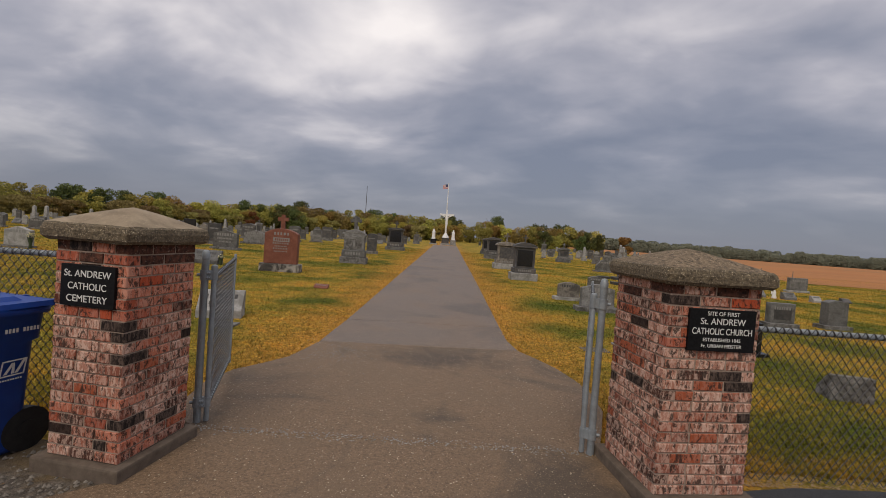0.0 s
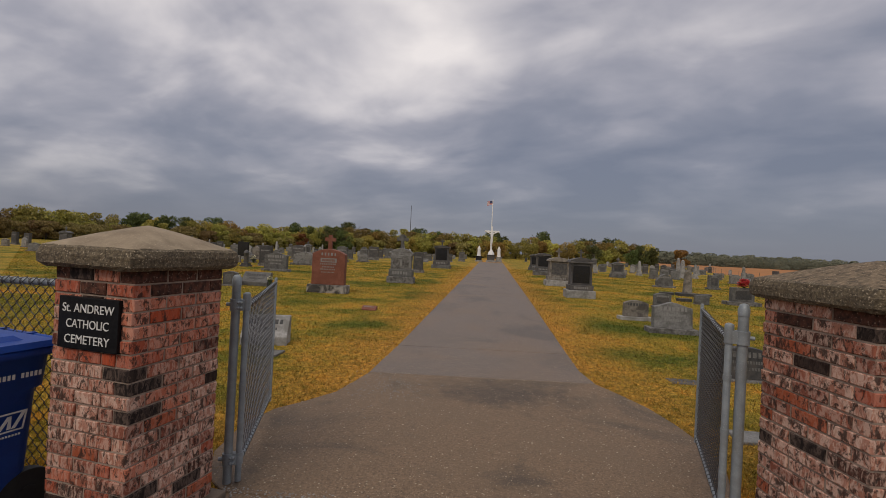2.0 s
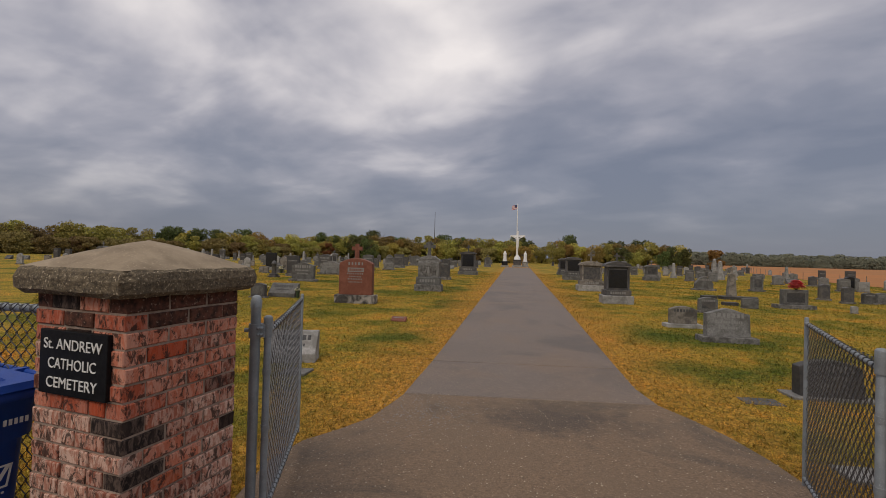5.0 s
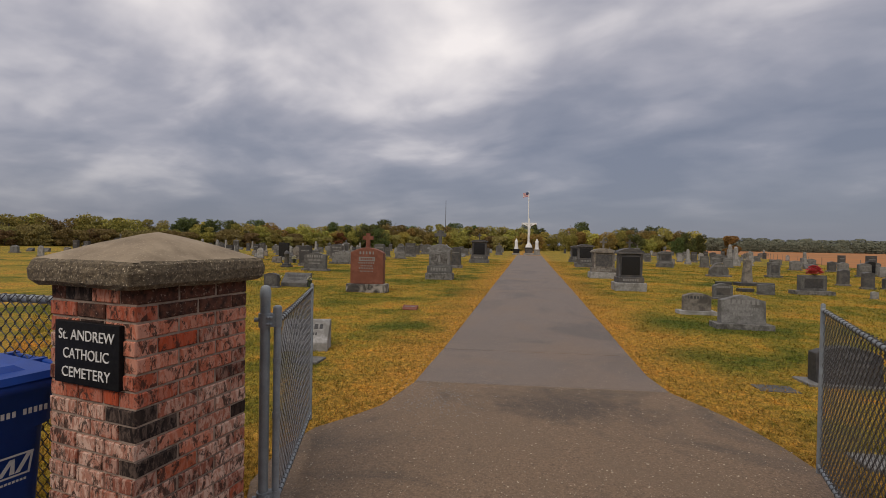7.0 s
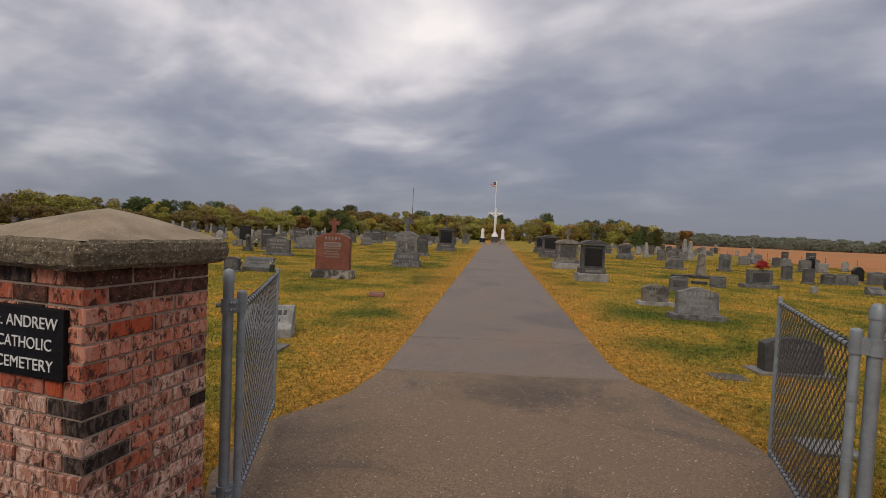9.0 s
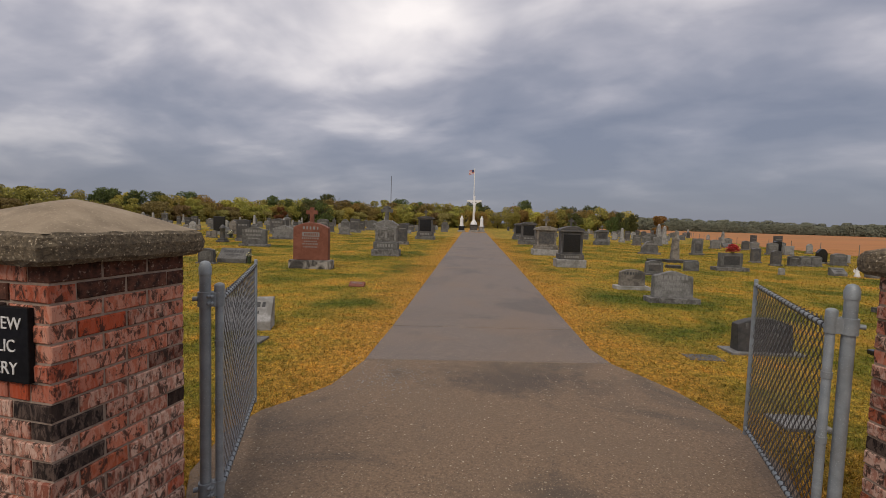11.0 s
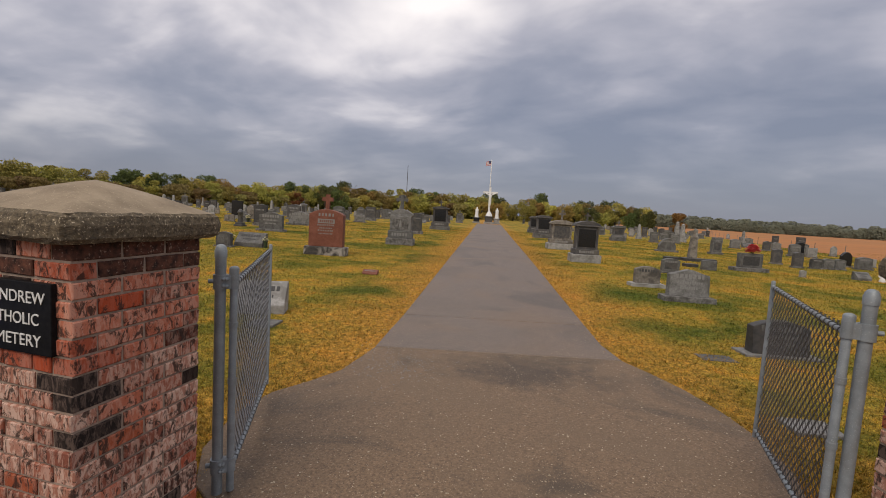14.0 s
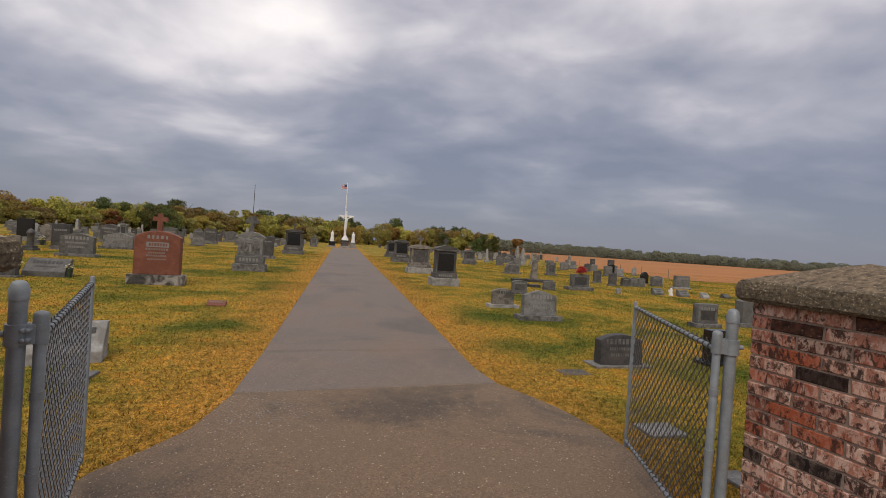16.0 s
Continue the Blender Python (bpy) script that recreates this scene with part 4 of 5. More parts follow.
def monument(x, y, w, h, material, label, base_material, roof=True, cross=0.0, depth=0.5, base_h=0.22, lines=1, step=0.2, ball=False, group="family monuments"):
    """Stepped family monument: rough base, plinth, die with a recessed panel, overhanging roof and a finial."""
    rnd = random.Random(int(abs(x * 53 + y * 7)))
    t = thing("family_monument", (x, y, 0), label, "monument", group)
    part("base", boxes((-w / 2, w / 2, -depth / 2 - 0.08, depth / 2 + 0.08, -0.03, base_h), soft=0.025), base_material, t, "rock-faced lighter stone base")
    z = base_h
    part("plinth", boxes((-w * 0.43, w * 0.43, -depth / 2, depth / 2, z - 0.002, z + step), soft=0.02), material, t)
    marks = bars(bmesh.new(), -w * 0.25, w * 0.25, z + step * 0.3, step * 0.42, -depth / 2 - 0.003, rnd)
    tagged(part("carved_name", marks, CARVED, t, "raised carved name too worn to read"), kind="stuff")
    z += step
    top = h - (0.2 if roof else 0.05)
    dw = w * 0.36
    part("die", boxes((-dw, dw, -depth * 0.4, depth * 0.4, z - 0.002, top), soft=0.012), material, t)
    part("panel", boxes((-dw * 0.8, dw * 0.8, -depth * 0.4 - 0.006, -depth * 0.4 + 0.01, z + 0.08, top - 0.1), soft=0.004), DARKSTONE if material is not DARKSTONE else BLACKSTONE, t, "smooth dark inscription panel")
    for sx in (-1, 1):
        col = lathe(bmesh.new(), [(0.05, 0), (0.05, 0.04), (0.034, 0.06), (0.032, top - z - 0.1), (0.05, top - z - 0.06), (0.05, top - z)], 12, (sx * dw * 0.95, -depth * 0.4, z))
        part("corner_column", col, material, t)
    if roof:
        part("cornice", boxes((-w * 0.44, w * 0.44, -depth * 0.5, depth * 0.5, top - 0.002, top + 0.06), soft=0.012), material, t)
        part("roof", prism([(-w * 0.42, 0), (w * 0.42, 0), (w * 0.4, 0.05), (w * 0.2, 0.13), (0, 0.16), (-w * 0.2, 0.13), (-w * 0.4, 0.05)], -depth * 0.48, depth * 0.48, 0.012), material, t, "low curved gable roof").location.z = top + 0.058
        z = top + 0.2
    else:
        z = top
    if cross:
        bm = cross_bm(cross, cross * 0.62, cross * 0.17, 0, z - 0.01)
        bevel(bm, cross * 0.02, 1)
        part("cross", bm, material, t, "carved stone cross finial")
    return t


# red granite stone with a small cross
red = thing("headstone", (-3.36, 12.3, 0), "reddish brown granite headstone with a small cross on top", "gravestone", "upright headstones", 3)
part("base", boxes((-0.66, 0.66, -0.22, 0.22, -0.03, 0.27), soft=0.03), STAINEDBASE, red, "black and lime stained rock-faced base")
part("tablet", prism(arc_top(1.08, 1.17, 0.16), -0.14, 0.14, 0.02), REDSTONE, red).location.z = 0.268
rc = cross_bm(0.5, 0.34, 0.12, 0, 1.4)
bevel(rc, 0.015, 1)
part("cross", rc, REDSTONE, red, "small red granite cross")
rb = bmesh.new()
box(rb, -0.26, 0.27, -0.145, -0.13, 1.0, 1.135)
part("name_panel", rb, CARVED, red, "pale raised name panel")
rl = bmesh.new()
rr = random.Random(4)
bars(rl, -0.2, 0.22, 1.03, 0.075, -0.147, rr)
tagged(part("carved_name", rl, REDSTONE, red), kind="stuff")
rl = bmesh.new()
for zz, hw, tt in ((0.92, 0.27, 0.05), (0.83, 0.2, 0.04), (0.75, 0.25, 0.045), (0.66, 0.22, 0.035), (1.22, 0.24, 0.09)):
    bars(rl, -hw, hw, zz, tt, -0.143, rr, 0.6)
tagged(part("inscription", rl, CARVED, red, "pale worn carved lettering"), kind="stuff")

# grey monument with draped carving and a cross
cm = thing("cross_monument", (-2.02, 18.2, 0), "grey weathered monument with carved drapery and stone cross", "monument", "family monuments")
part("base", boxes((-0.61, 0.61, -0.32, 0.32, -0.03, 0.3), soft=0.04), ROUGHGREY, cm, "rock-faced base")
part("plinth", boxes((-0.54, 0.54, -0.27, 0.27, 0.298, 0.62), soft=0.03), GREY, cm)
tagged(part("carved_name", bars(bmesh.new(), -0.36, 0.36, 0.4, 0.13, -0.272, rr), CARVED, cm), kind="stuff")
part("die", boxes((-0.47, 0.47, -0.2, 0.2, 0.618, 1.28), soft=0.03), GREY, cm)
part("panel", boxes((-0.36, 0.36, -0.208, -0.19, 0.68, 1.14), soft=0.01), ROUGHGREY, cm)
part("carved_figure", lathe(bmesh.new(), [(0.05, 0), (0.055, 0.1), (0.035, 0.22), (0.03, 0.3)], 10, (0, -0.205, 0.78), 0.4), CARVED, cm)
drape = bmesh.new()
for k in range(15):
    u = -1 + 2 * k / 14
    lathe(drape, [(0.03, -0.05), (0.075, -0.02), (0.085, 0.05), (0.04, 0.1)], 8, (u * 0.5, -0.12, 1.3 - 0.06 * abs(math.sin(u * 3.1)) + rr.uniform(-0.03, 0.03)))
box(drape, -0.52, 0.52, -0.18, 0.18, 1.26, 1.4)
part("carved_drapery", drape, GREY, cm, "deeply carved drapery and leaves")
part("roof", prism([(-0.5, 0), (0.5, 0), (0.3, 0.13), (0.0, 0.2), (-0.3, 0.13)], -0.18, 0.18, 0.02), GREY, cm).location.z = 1.398
cc = cross_bm(0.66, 0.52, 0.14, 0, 1.55)
for sx, sz in ((-0.2, 0.38), (0.2, 0.38), (-0.12, 0.56), (0.12, 0.56), (0, 0.02)):
    lathe(cc, [(0.03, -0.05), (0.07, 0.0), (0.03, 0.05)], 8, (sx, 0, 1.56 + sz))
part("cross", cc, GREY, cm, "ornate stone cross")

# monuments beside the path
monument(-1.85, 37.2, 1.7, 2.0, DARKSTONE, "dark family monument with gabled roof and small cross", GREY, cross=0.6, depth=0.9, base_h=0.3, step=0.35)
monument(5.5, 15.9, 1.1, 1.55, DARKSTONE, "dark stained monument on pale rough base with cross", PALE, cross=0.34, depth=0.6, base_h=0.3, step=0.2)
monument(5.75, 22.3, 1.36, 1.5, LIME, "weathered grey monument with dark panel and ornate finial", PALE, cross=0.52, depth=0.8, base_h=0.3, step=0.22)
monument(6.55, 34.0, 1.45, 1.75, DARKSTONE, "dark stone monument with domed roof", GREY, cross=0.0, depth=0.9, base_h=0.35, step=0.28)
monument(7.2, 44.5, 1.3, 1.65, DARKSTONE, "dark monument with plain curved roof", GREY, cross=0.0, depth=0.9, base_h=0.3, step=0.25)
monument(13.4, 37.5, 1.2, 1.3, GREY, "grey stepped monument with small cross", GREY, cross=0.45, depth=0.6, base_h=0.3)

# graves left of the path
tablet(-9.5, 21.4, 1.25, 1.02, GREY, "wide grey granite headstone on low base", "serp", 0.25, 0.14, 0.12, 3)
tablet(-11.2, 29.4, 1.55, 0.98, GREY, "wide grey granite headstone with stepped base", "serp", 0.28, 0.18, 0.14, 2)
tablet(-15.4, 38.2, 1.2, 1.4, DARKSTONE, "dark upright headstone with squared top", "bow", 0.3, 0.08, 0.2, 2)
tablet(-12.2, 25.6, 0.8, 1.32, DARKSTONE, "dark upright headstone behind a grey one", "flat", 0.25, 0.06, 0.2, 1)
tablet(-18.1, 33.4, 0.86, 1.45, BLACKSTONE, "tall black polished headstone on pale base", "flat", 0.24, 0.12, 0.26, 0, base_material=PALE)
tablet(-17.6, 34.6, 0.6, 1.14, LIME, "narrow mossy limestone headstone with rounded top", "round", 0.2, 0.05, 0.1, 1)
tablet(-18.4, 36.8, 0.85, 1.18, GREY, "grey granite headstone with bowed top", "bow", 0.22, 0.08, 0.14, 1)
tablet(-11.2, 50.2, 1.15, 1.6, DARKSTONE, "dark tall headstone standing alone", "flat", 0.4, 0.1, 0.35, 1)
tablet(-12.7, 51.4, 0.95, 1.55, GREY, "grey headstone with rounded top", "round", 0.3, 0.15, 0.3, 1)
tablet(-11.9, 63.5, 1.5, 1.5, GREY, "wide grey headstone among distant graves", "serp", 0.3, 0.2, 0.3, 0)
tablet(-11.4, 38.8, 1.0, 1.5, GREY, "grey granite headstone with bowed top", "bow", 0.3, 0.1, 0.2, 1)
tablet(-2.6, 27.8, 0.62, 1.4, DARKSTONE, "dark narrow headstone on stepped base", "bow", 0.4, 0.1, 0.2, 1)
tablet(-6.9, 12.6, 0.5, 0.5, DARKSTONE, "small dark headstone with oval panel", "bow", 0.16, 0.06, 0.05, 0, panel=True)
tablet(-15.1, 29.0, 0.8, 0.6, GREY, "low grey headstone with bowed top", "bow", 0.2, 0.05, 0.08, 1)
tablet(-16.3, 29.0, 0.5, 0.45, LIME, "small tan headstone in the lawn", "bow", 0.18, 0.04, 0.06, 1)
tablet(-15.7, 28.4, 0.42, 0.5, LIME, "small tan headstone in the lawn", "bow", 0.18, 0.04, 0.06, 1)
slant(-6.3, 13.2, 0.98, 0.47, GREY, "grey slant marker between two flower vases", 0, 0.4)
slant(-1.68, 4.72, 0.68, 0.42, PALE, "pale grey slant marker with carved leaf edge", 14, 0.34, lines=2)
tablet(-13.7, 14.1, 0.95, 0.78, PALE, "pale grey headstone seen beyond the fence", "serp", 0.2, 0.06, 0.08, 1)
flat_marker(-1.32, 4.1, 0.34, 0.3, GREY, "grey flat grave marker flush in the lawn")
slant(-1.12, 8.95, 0.36, 0.1, REDSTONE, "small reddish brown low grave marker", 0, 0.22, lines=1, letters=CARVED)
ob8 = thing("pillar_monument", (-12.6, 23.9, 0), "slim dark pillar monument on stepped base", "monument", "pillar monuments")
part("base", boxes((-0.27, 0.27, -0.27, 0.27, -0.03, 0.1), (-0.2, 0.2, -0.2, 0.2, 0.098, 0.22), soft=0.015), DARKSTONE, ob8)
part("shaft", lathe(bmesh.new(), [(0.14, 0.218), (0.13, 0.75), (0.16, 0.78), (0.16, 0.84), (0.1, 0.96), (0.02, 1.02)], 12), DARKSTONE, ob8)


def bunch(x, y, z, r, petals, label, count=26, seed=1, vase=0.0):
    """Silk flowers in a vase or saddle."""
    rnd = random.Random(seed)
    t = thing("flower_arrangement", (x, y, z), label, "flowers", "grave flowers")
    heads = bmesh.new()
    for k in range(count):
        a, u, q = rnd.uniform(0, 6.283), rnd.uniform(-0.2, 1), r * rnd.uniform(0.55, 1.0)
        c = Vector((q * math.cos(a) * math.sqrt(1 - u * u), q * 0.7 * math.sin(a) * math.sqrt(1 - u * u), vase + r * 0.35 + q * u * 0.95))
        s = r * rnd.uniform(0.2, 0.3)
        for i in range(5):
            b = 6.283 * i / 5 + rnd.random()
            w = Vector((math.cos(b), math.sin(b), rnd.uniform(0.1, 0.8))).normalized() * s
            o = Vector((-math.sin(b), math.cos(b), 0)) * s * 0.55
            vs = [heads.verts.new(c), heads.verts.new(c + w * 0.7 + o), heads.verts.new(c + w * 1.2), heads.verts.new(c + w * 0.7 - o)]
            heads.faces.new(vs)
    tagged(part("petals", heads, petals, t), kind="stuff")
    greens = bmesh.new()
    for k in range(14):
        a = rnd.uniform(0, 6.283)
        tube(greens, (0, 0, 0), (r * 0.8 * math.cos(a), r * 0.5 * math.sin(a), vase + r * rnd.uniform(0.3, 0.7)), 0.006, 0.004, 5)
    if vase:
        lathe(greens, [(0.05, 0), (0.06, 0.02), (0.045, 0.1), (0.065, vase)], 12)
    part("stems", greens, STEM, t)
    return t


bunch(-6.92, 13.05, 0.0, 0.14, WHITEPETAL, "cream silk flowers in a grave vase", 22, 2, 0.24)
bunch(-5.72, 13.05, 0.0, 0.12, WHITEPETAL, "cream silk flowers in a grave vase", 18, 3, 0.22)
bunch(-13.1, 13.9, 0.0, 0.16, WHITEPETAL, "yellow silk flowers beside a pale headstone", 24, 8, 0.4)
bunch(-14.7, 28.7, 0.0, 0.25, WHITEPETAL, "white silk flowers beside a headstone", 18, 6, 0.2)

# graves right of the path
tablet(5.72, 10.2, 0.62, 0.52, LIME, "small grey headstone with bowed top on wide base", "bow", 0.16, 0.12, 0.09, 1, letters=CARVEDARK, base_material=PALE)
tablet(7.85, 13.9, 0.56, 0.5, GREY, "small grey headstone with raised panel", "bow", 0.16, 0.05, 0.06, 1, panel=True)
tablet(5.88, 8.35, 0.82, 0.68, GREY, "grey granite headstone with large carved name", "serp", 0.2, 0.12, 0.11, 3, lean=0.1, letters=CARVED)
tablet(10.1, 15.9, 0.52, 0.36, GREY, "small plain grey granite headstone", "flat", 0.16, 0.02, 0.03, 0)
flat_marker(9.9, 16.9, 0.5, 0.3, DARKSTONE, "dark low grave border block", 0.12)
tablet(12.8, 26.2, 0.95, 0.8, GREY, "grey dome-topped headstone on wide base", "round", 0.3, 0.14, 0.1, 1)
tablet(16.9, 38.8, 0.66, 0.95, GREY, "grey headstone with squared top", "flat", 0.25, 0.06, 0.15, 1)
tablet(11.95, 16.6, 0.84, 0.7, GREY, "grey headstone with red flowers on top", "flat", 0.24, 0.2, 0.14, 0, panel=True)
bunch(12.0, 16.55, 0.69, 0.27, REDPETAL, "red silk flower saddle on a headstone", 130, 4)
tablet(16.0, 26.9, 0.56, 0.88, GREY, "grey headstone with carved panel", "flat", 0.3, 0.1, 0.12, 0, panel=True)
tablet(16.15, 21.6, 0.42, 0.74, DARKSTONE, "dark rough upright headstone", "bow", 0.2, 0.05, 0.08, 0)
tablet(16.05, 20.0, 0.4, 0.72, DARKSTONE, "dark rough upright headstone", "bow", 0.2, 0.05, 0.08, 0)
tablet(13.25, 15.6, 0.2, 0.26, PALE, "tiny pale grave marker in the lawn", "bow", 0.1, 0.02, 0.02, 0)
tablet(22.8, 30.2, 0.66, 0.85, GREY, "grey headstone with bowed top", "bow", 0.25, 0.08, 0.1, 1)
tablet(23.9, 30.2, 0.62, 0.66, PALE, "pale headstone with squared top", "flat", 0.22, 0.05, 0.08, 1)
tablet(23.6, 30.9, 0.5, 0.95, BLACKSTONE, "black polished headstone with bowed top", "bow", 0.2, 0.05, 0.08, 0)
for k, xx in enumerate((17.0, 17.62, 18.24)):
    tablet(xx, 20.2 + 0.15 * k, 0.46, 0.5, GREY, "grey headstone in a row of three", "bow", 0.2, 0.04, 0.06, 1, group="row of three headstones")
tablet(23.0, 37.5, 0.75, 0.78, GREY, "low grey granite headstone on base", "bow", 0.25, 0.08, 0.1, 1)
tablet(24.9, 36.5, 0.5, 0.8, DARKSTONE, "dark narrow headstone with peaked top", "peak", 0.25, 0.06, 0.1, 0)
tablet(10.2, 7.95, 0.6, 0.58, GREY, "grey headstone with pale oval panel on wide base", "flat", 0.18, 0.09, 0.1, 1, panel=True)
slant(15.6, 16.0, 0.5, 0.3, GREY, "low grey granite slant marker", 0, 0.3)
slant(16.6, 15.6, 0.5, 0.3, GREY, "low grey granite slant marker", 0, 0.3)
slant(17.4, 15.2, 0.36, 0.26, PALE, "small pale stone slant marker", 0, 0.25, lines=1)
slant(19.2, 15.8, 0.36, 0.2, DARKSTONE, "small dark stone slant marker", 0, 0.25, lines=0)
tablet(20.2, 21.6, 0.7, 0.62, GREY, "grey headstone with bowed top", "bow", 0.2, 0.06, 0.08, 1)
tablet(20.3, 22.8, 0.5, 0.78, BLACKSTONE, "black polished headstone with arched top", "round", 0.18, 0.05, 0.08, 0)
tablet(22.3, 23.8, 0.55, 0.45, PALE, "low white headstone with squared top", "flat", 0.18, 0.04, 0.05, 0)
tablet(20.9, 20.4, 0.95, 0.76, GREY, "wide grey headstone on pale base", "flat", 0.22, 0.1, 0.1, 1, base_material=PALE)
tablet(11.75, 8.2, 0.5, 0.72, GREY, "grey upright headstone on dark base", "bow", 0.24, 0.1, 0.1, 0)
tablet(5.28, 4.55, 0.7, 0.46, DARKSTONE, "dark grey granite headstone on pale base behind the gate", "bow", 0.18, 0.12, 0.03, 3, lean=0.12, base_material=GREY, letters=GREY)
tablet(7.05, 4.6, 0.34, 0.55, BLACKSTONE, "black polished headstone on black base", "flat", 0.14, 0.1, 0.06, 0, base_material=BLACKSTONE)
slant(6.8, 2.6, 0.44, 0.3, ROUGHGREY, "rough grey slant marker behind the fence", 166, 0.3, lines=0)
flat_marker(4.35, 4.2, 0.42, 0.26, DARKSTONE, "sunken flat grave marker in the lawn", 0.008)
flat_marker(4.14, 2.35, 0.38, 0.28, GREY, "pale flat grave marker behind the gate", 0.03)
flat_marker(4.1, 1.5, 0.2, 0.2, GREY, "pale flat grave marker beside the pillar", 0.03)

angel = bmesh.new()
lathe(angel, [(0.09, 0), (0.1, 0.03), (0.07, 0.12), (0.05, 0.2), (0.06, 0.25), (0.03, 0.28), (0.045, 0.33), (0.01, 0.37)], 12)
prism_wing = [(0.03, 0.12), (0.12, 0.2), (0.1, 0.32), (0.02, 0.26)]
for sx in (-1, 1):
    angel.faces.new([angel.verts.new((sx * q, 0.04, z)) for q, z in prism_wing])
angel_ob = part("statuette", angel, WHITESTATUE)
angel_ob.location = (16.1, 15.75, 0)
tagged(angel_ob, "small white garden statuette between low markers", "statue")

# column with a cross
colm = thing("column_monument", (11.4, 20.0, 0), "weathered tapering column monument with small cross", "monument", "pillar monuments")
part("base", boxes((-0.45, 0.45, -0.3, 0.3, -0.03, 0.14), soft=0.03), DARKSTONE, colm, "dark rough base")
part("shaft", boxes((-0.17, 0.17, -0.15, 0.15, 0.138, 1.15, 0.05), soft=0.015), LIME, colm)
xb = cross_bm(0.32, 0.26, 0.09, 0, 1.14)
bevel(xb, 0.012, 1)
part("cross", xb, LIME, colm)
for xx in (10.5, 12.2):
    tagged(part("border_block", boxes((xx - 0.3, xx + 0.3, 19.95, 20.25, -0.03, 0.13), soft=0.02), DARKSTONE), "dark rough stone grave border block", "grave border", "grave borders")


def obelisk(x, y, h, material, label):
    t = thing("obelisk", (x, y, 0), label, "monument", "obelisks")
    s = h * 0.13
    part("base", boxes((-s * 1.3, s * 1.3, -s * 1.3, s * 1.3, -0.03, h * 0.14), (-s, s, -s, s, h * 0.139, h * 0.3), soft=0.02), material, t)
    part("shaft", boxes((-s * 0.7, s * 0.7, -s * 0.7, s * 0.7, h * 0.298, h * 0.93, s * 0.2), (-s * 0.5, s * 0.5, -s * 0.5, s * 0.5, h * 0.93, h, s * 0.48)), material, t)
    return t


obelisk(21.6, 44.0, 1.85, PALE, "pale stone obelisk on stepped base")
obelisk(28.0, 60.0, 2.2, PALE, "pale stone obelisk on stepped base")
obelisk(-9.0, 58.0, 2.1, PALE, "pale stone obelisk on stepped base")


# ---- rows of further graves ----
def far_graves():
    """Rows of older graves out to the cemetery's edge, copied from a few kinds."""
    kinds = [
        tablet(-22.0, 45.0, 0.8, 1.0, GREY, "grey headstone in the further rows", "bow", 0.24, 0.1, 0.12, 1, group="further rows of headstones"),
        tablet(-25.0, 45.0, 1.0, 0.85, GREY, "wide grey headstone in the further rows", "serp", 0.24, 0.12, 0.12, 1, group="further rows of headstones"),
        tablet(-28.0, 45.0, 0.6, 1.2, DARKSTONE, "dark upright headstone in the further rows", "flat", 0.24, 0.08, 0.15, 1, group="further rows of headstones"),
        tablet(-31.0, 45.0, 0.55, 1.0, PALE, "pale arched headstone in the further rows", "round", 0.16, 0.06, 0.1, 1, group="further rows of headstones"),
        tablet(-34.0, 45.0, 0.7, 0.7, LIME, "low tan headstone in the further rows", "bow", 0.2, 0.06, 0.08, 1, group="further rows of headstones"),
        monument(-20.0, 52.0, 1.0, 1.5, GREY, "grey monument in the further rows", ROUGHGREY, cross=0.4, depth=0.5, group="further family monuments"),
        obelisk(-26.0, 56.0, 1.7, PALE, "pale obelisk in the further rows"),
        slant(-21.0, 40.0, 0.7, 0.42, GREY, "low grey slant marker in the further rows", 0, 0.34),
    ]
    rnd = random.Random(21)
    pick = [0, 0, 0, 1, 1, 1, 2, 2, 3, 3, 4, 4, 5, 6, 7, 7]
    rows = [(42, -40, -13), (48, -48, -14), (54, -54, -6), (60, -60, -4), (67, -60, -3), (75, -58, -3), (84, -50, -5), (93, -40, -5)]
    rows += [(33, 24, 28), (40, 17, 30), (46, 12, 31.5), (52, 9, 33), (58, 8, 35), (64, 8, 37), (71, 8, 39), (79, 9, 42), (88, 10, 45), (98, 10, 48)]
    rows += [(28, -46, -26), (34, -50, -21), (38, -52, -24)]
    for y, x0, x1 in rows:
        x = x0
        while x < x1:
            x += rnd.uniform(1.5, 3.6)
            k = kinds[rnd.choice(pick)]
            s = rnd.uniform(0.75, 1.08)
            yy = y + rnd.uniform(-0.9, 0.9)
            if rnd.random() < 0.88:
                copy_thing(k, pose(x, yy, 0, 0, 0, rnd.uniform(-5, 5)) @ Matrix.Diagonal((s * rnd.uniform(0.9, 1.15), s, s, 1)))


far_graves()


# ---- calvary group at the path's end ----
def pedestal(x, y, w, h, material, label):
    t = thing("pedestal", (x, y, 0), label, "pedestal", "calvary pedestals")
    part("step", boxes((-w * 0.65, w * 0.65, -w * 0.65, w * 0.65, -0.03, h * 0.25), soft=0.02), PALE, t)
    part("block", boxes((-w / 2, w / 2, -w / 2, w / 2, h * 0.248, h * 0.9), soft=0.02), material, t)
    part("ledge", boxes((-w * 0.58, w * 0.58, -w * 0.58, w * 0.58, h * 0.898, h), soft=0.015), material, t)
    return t


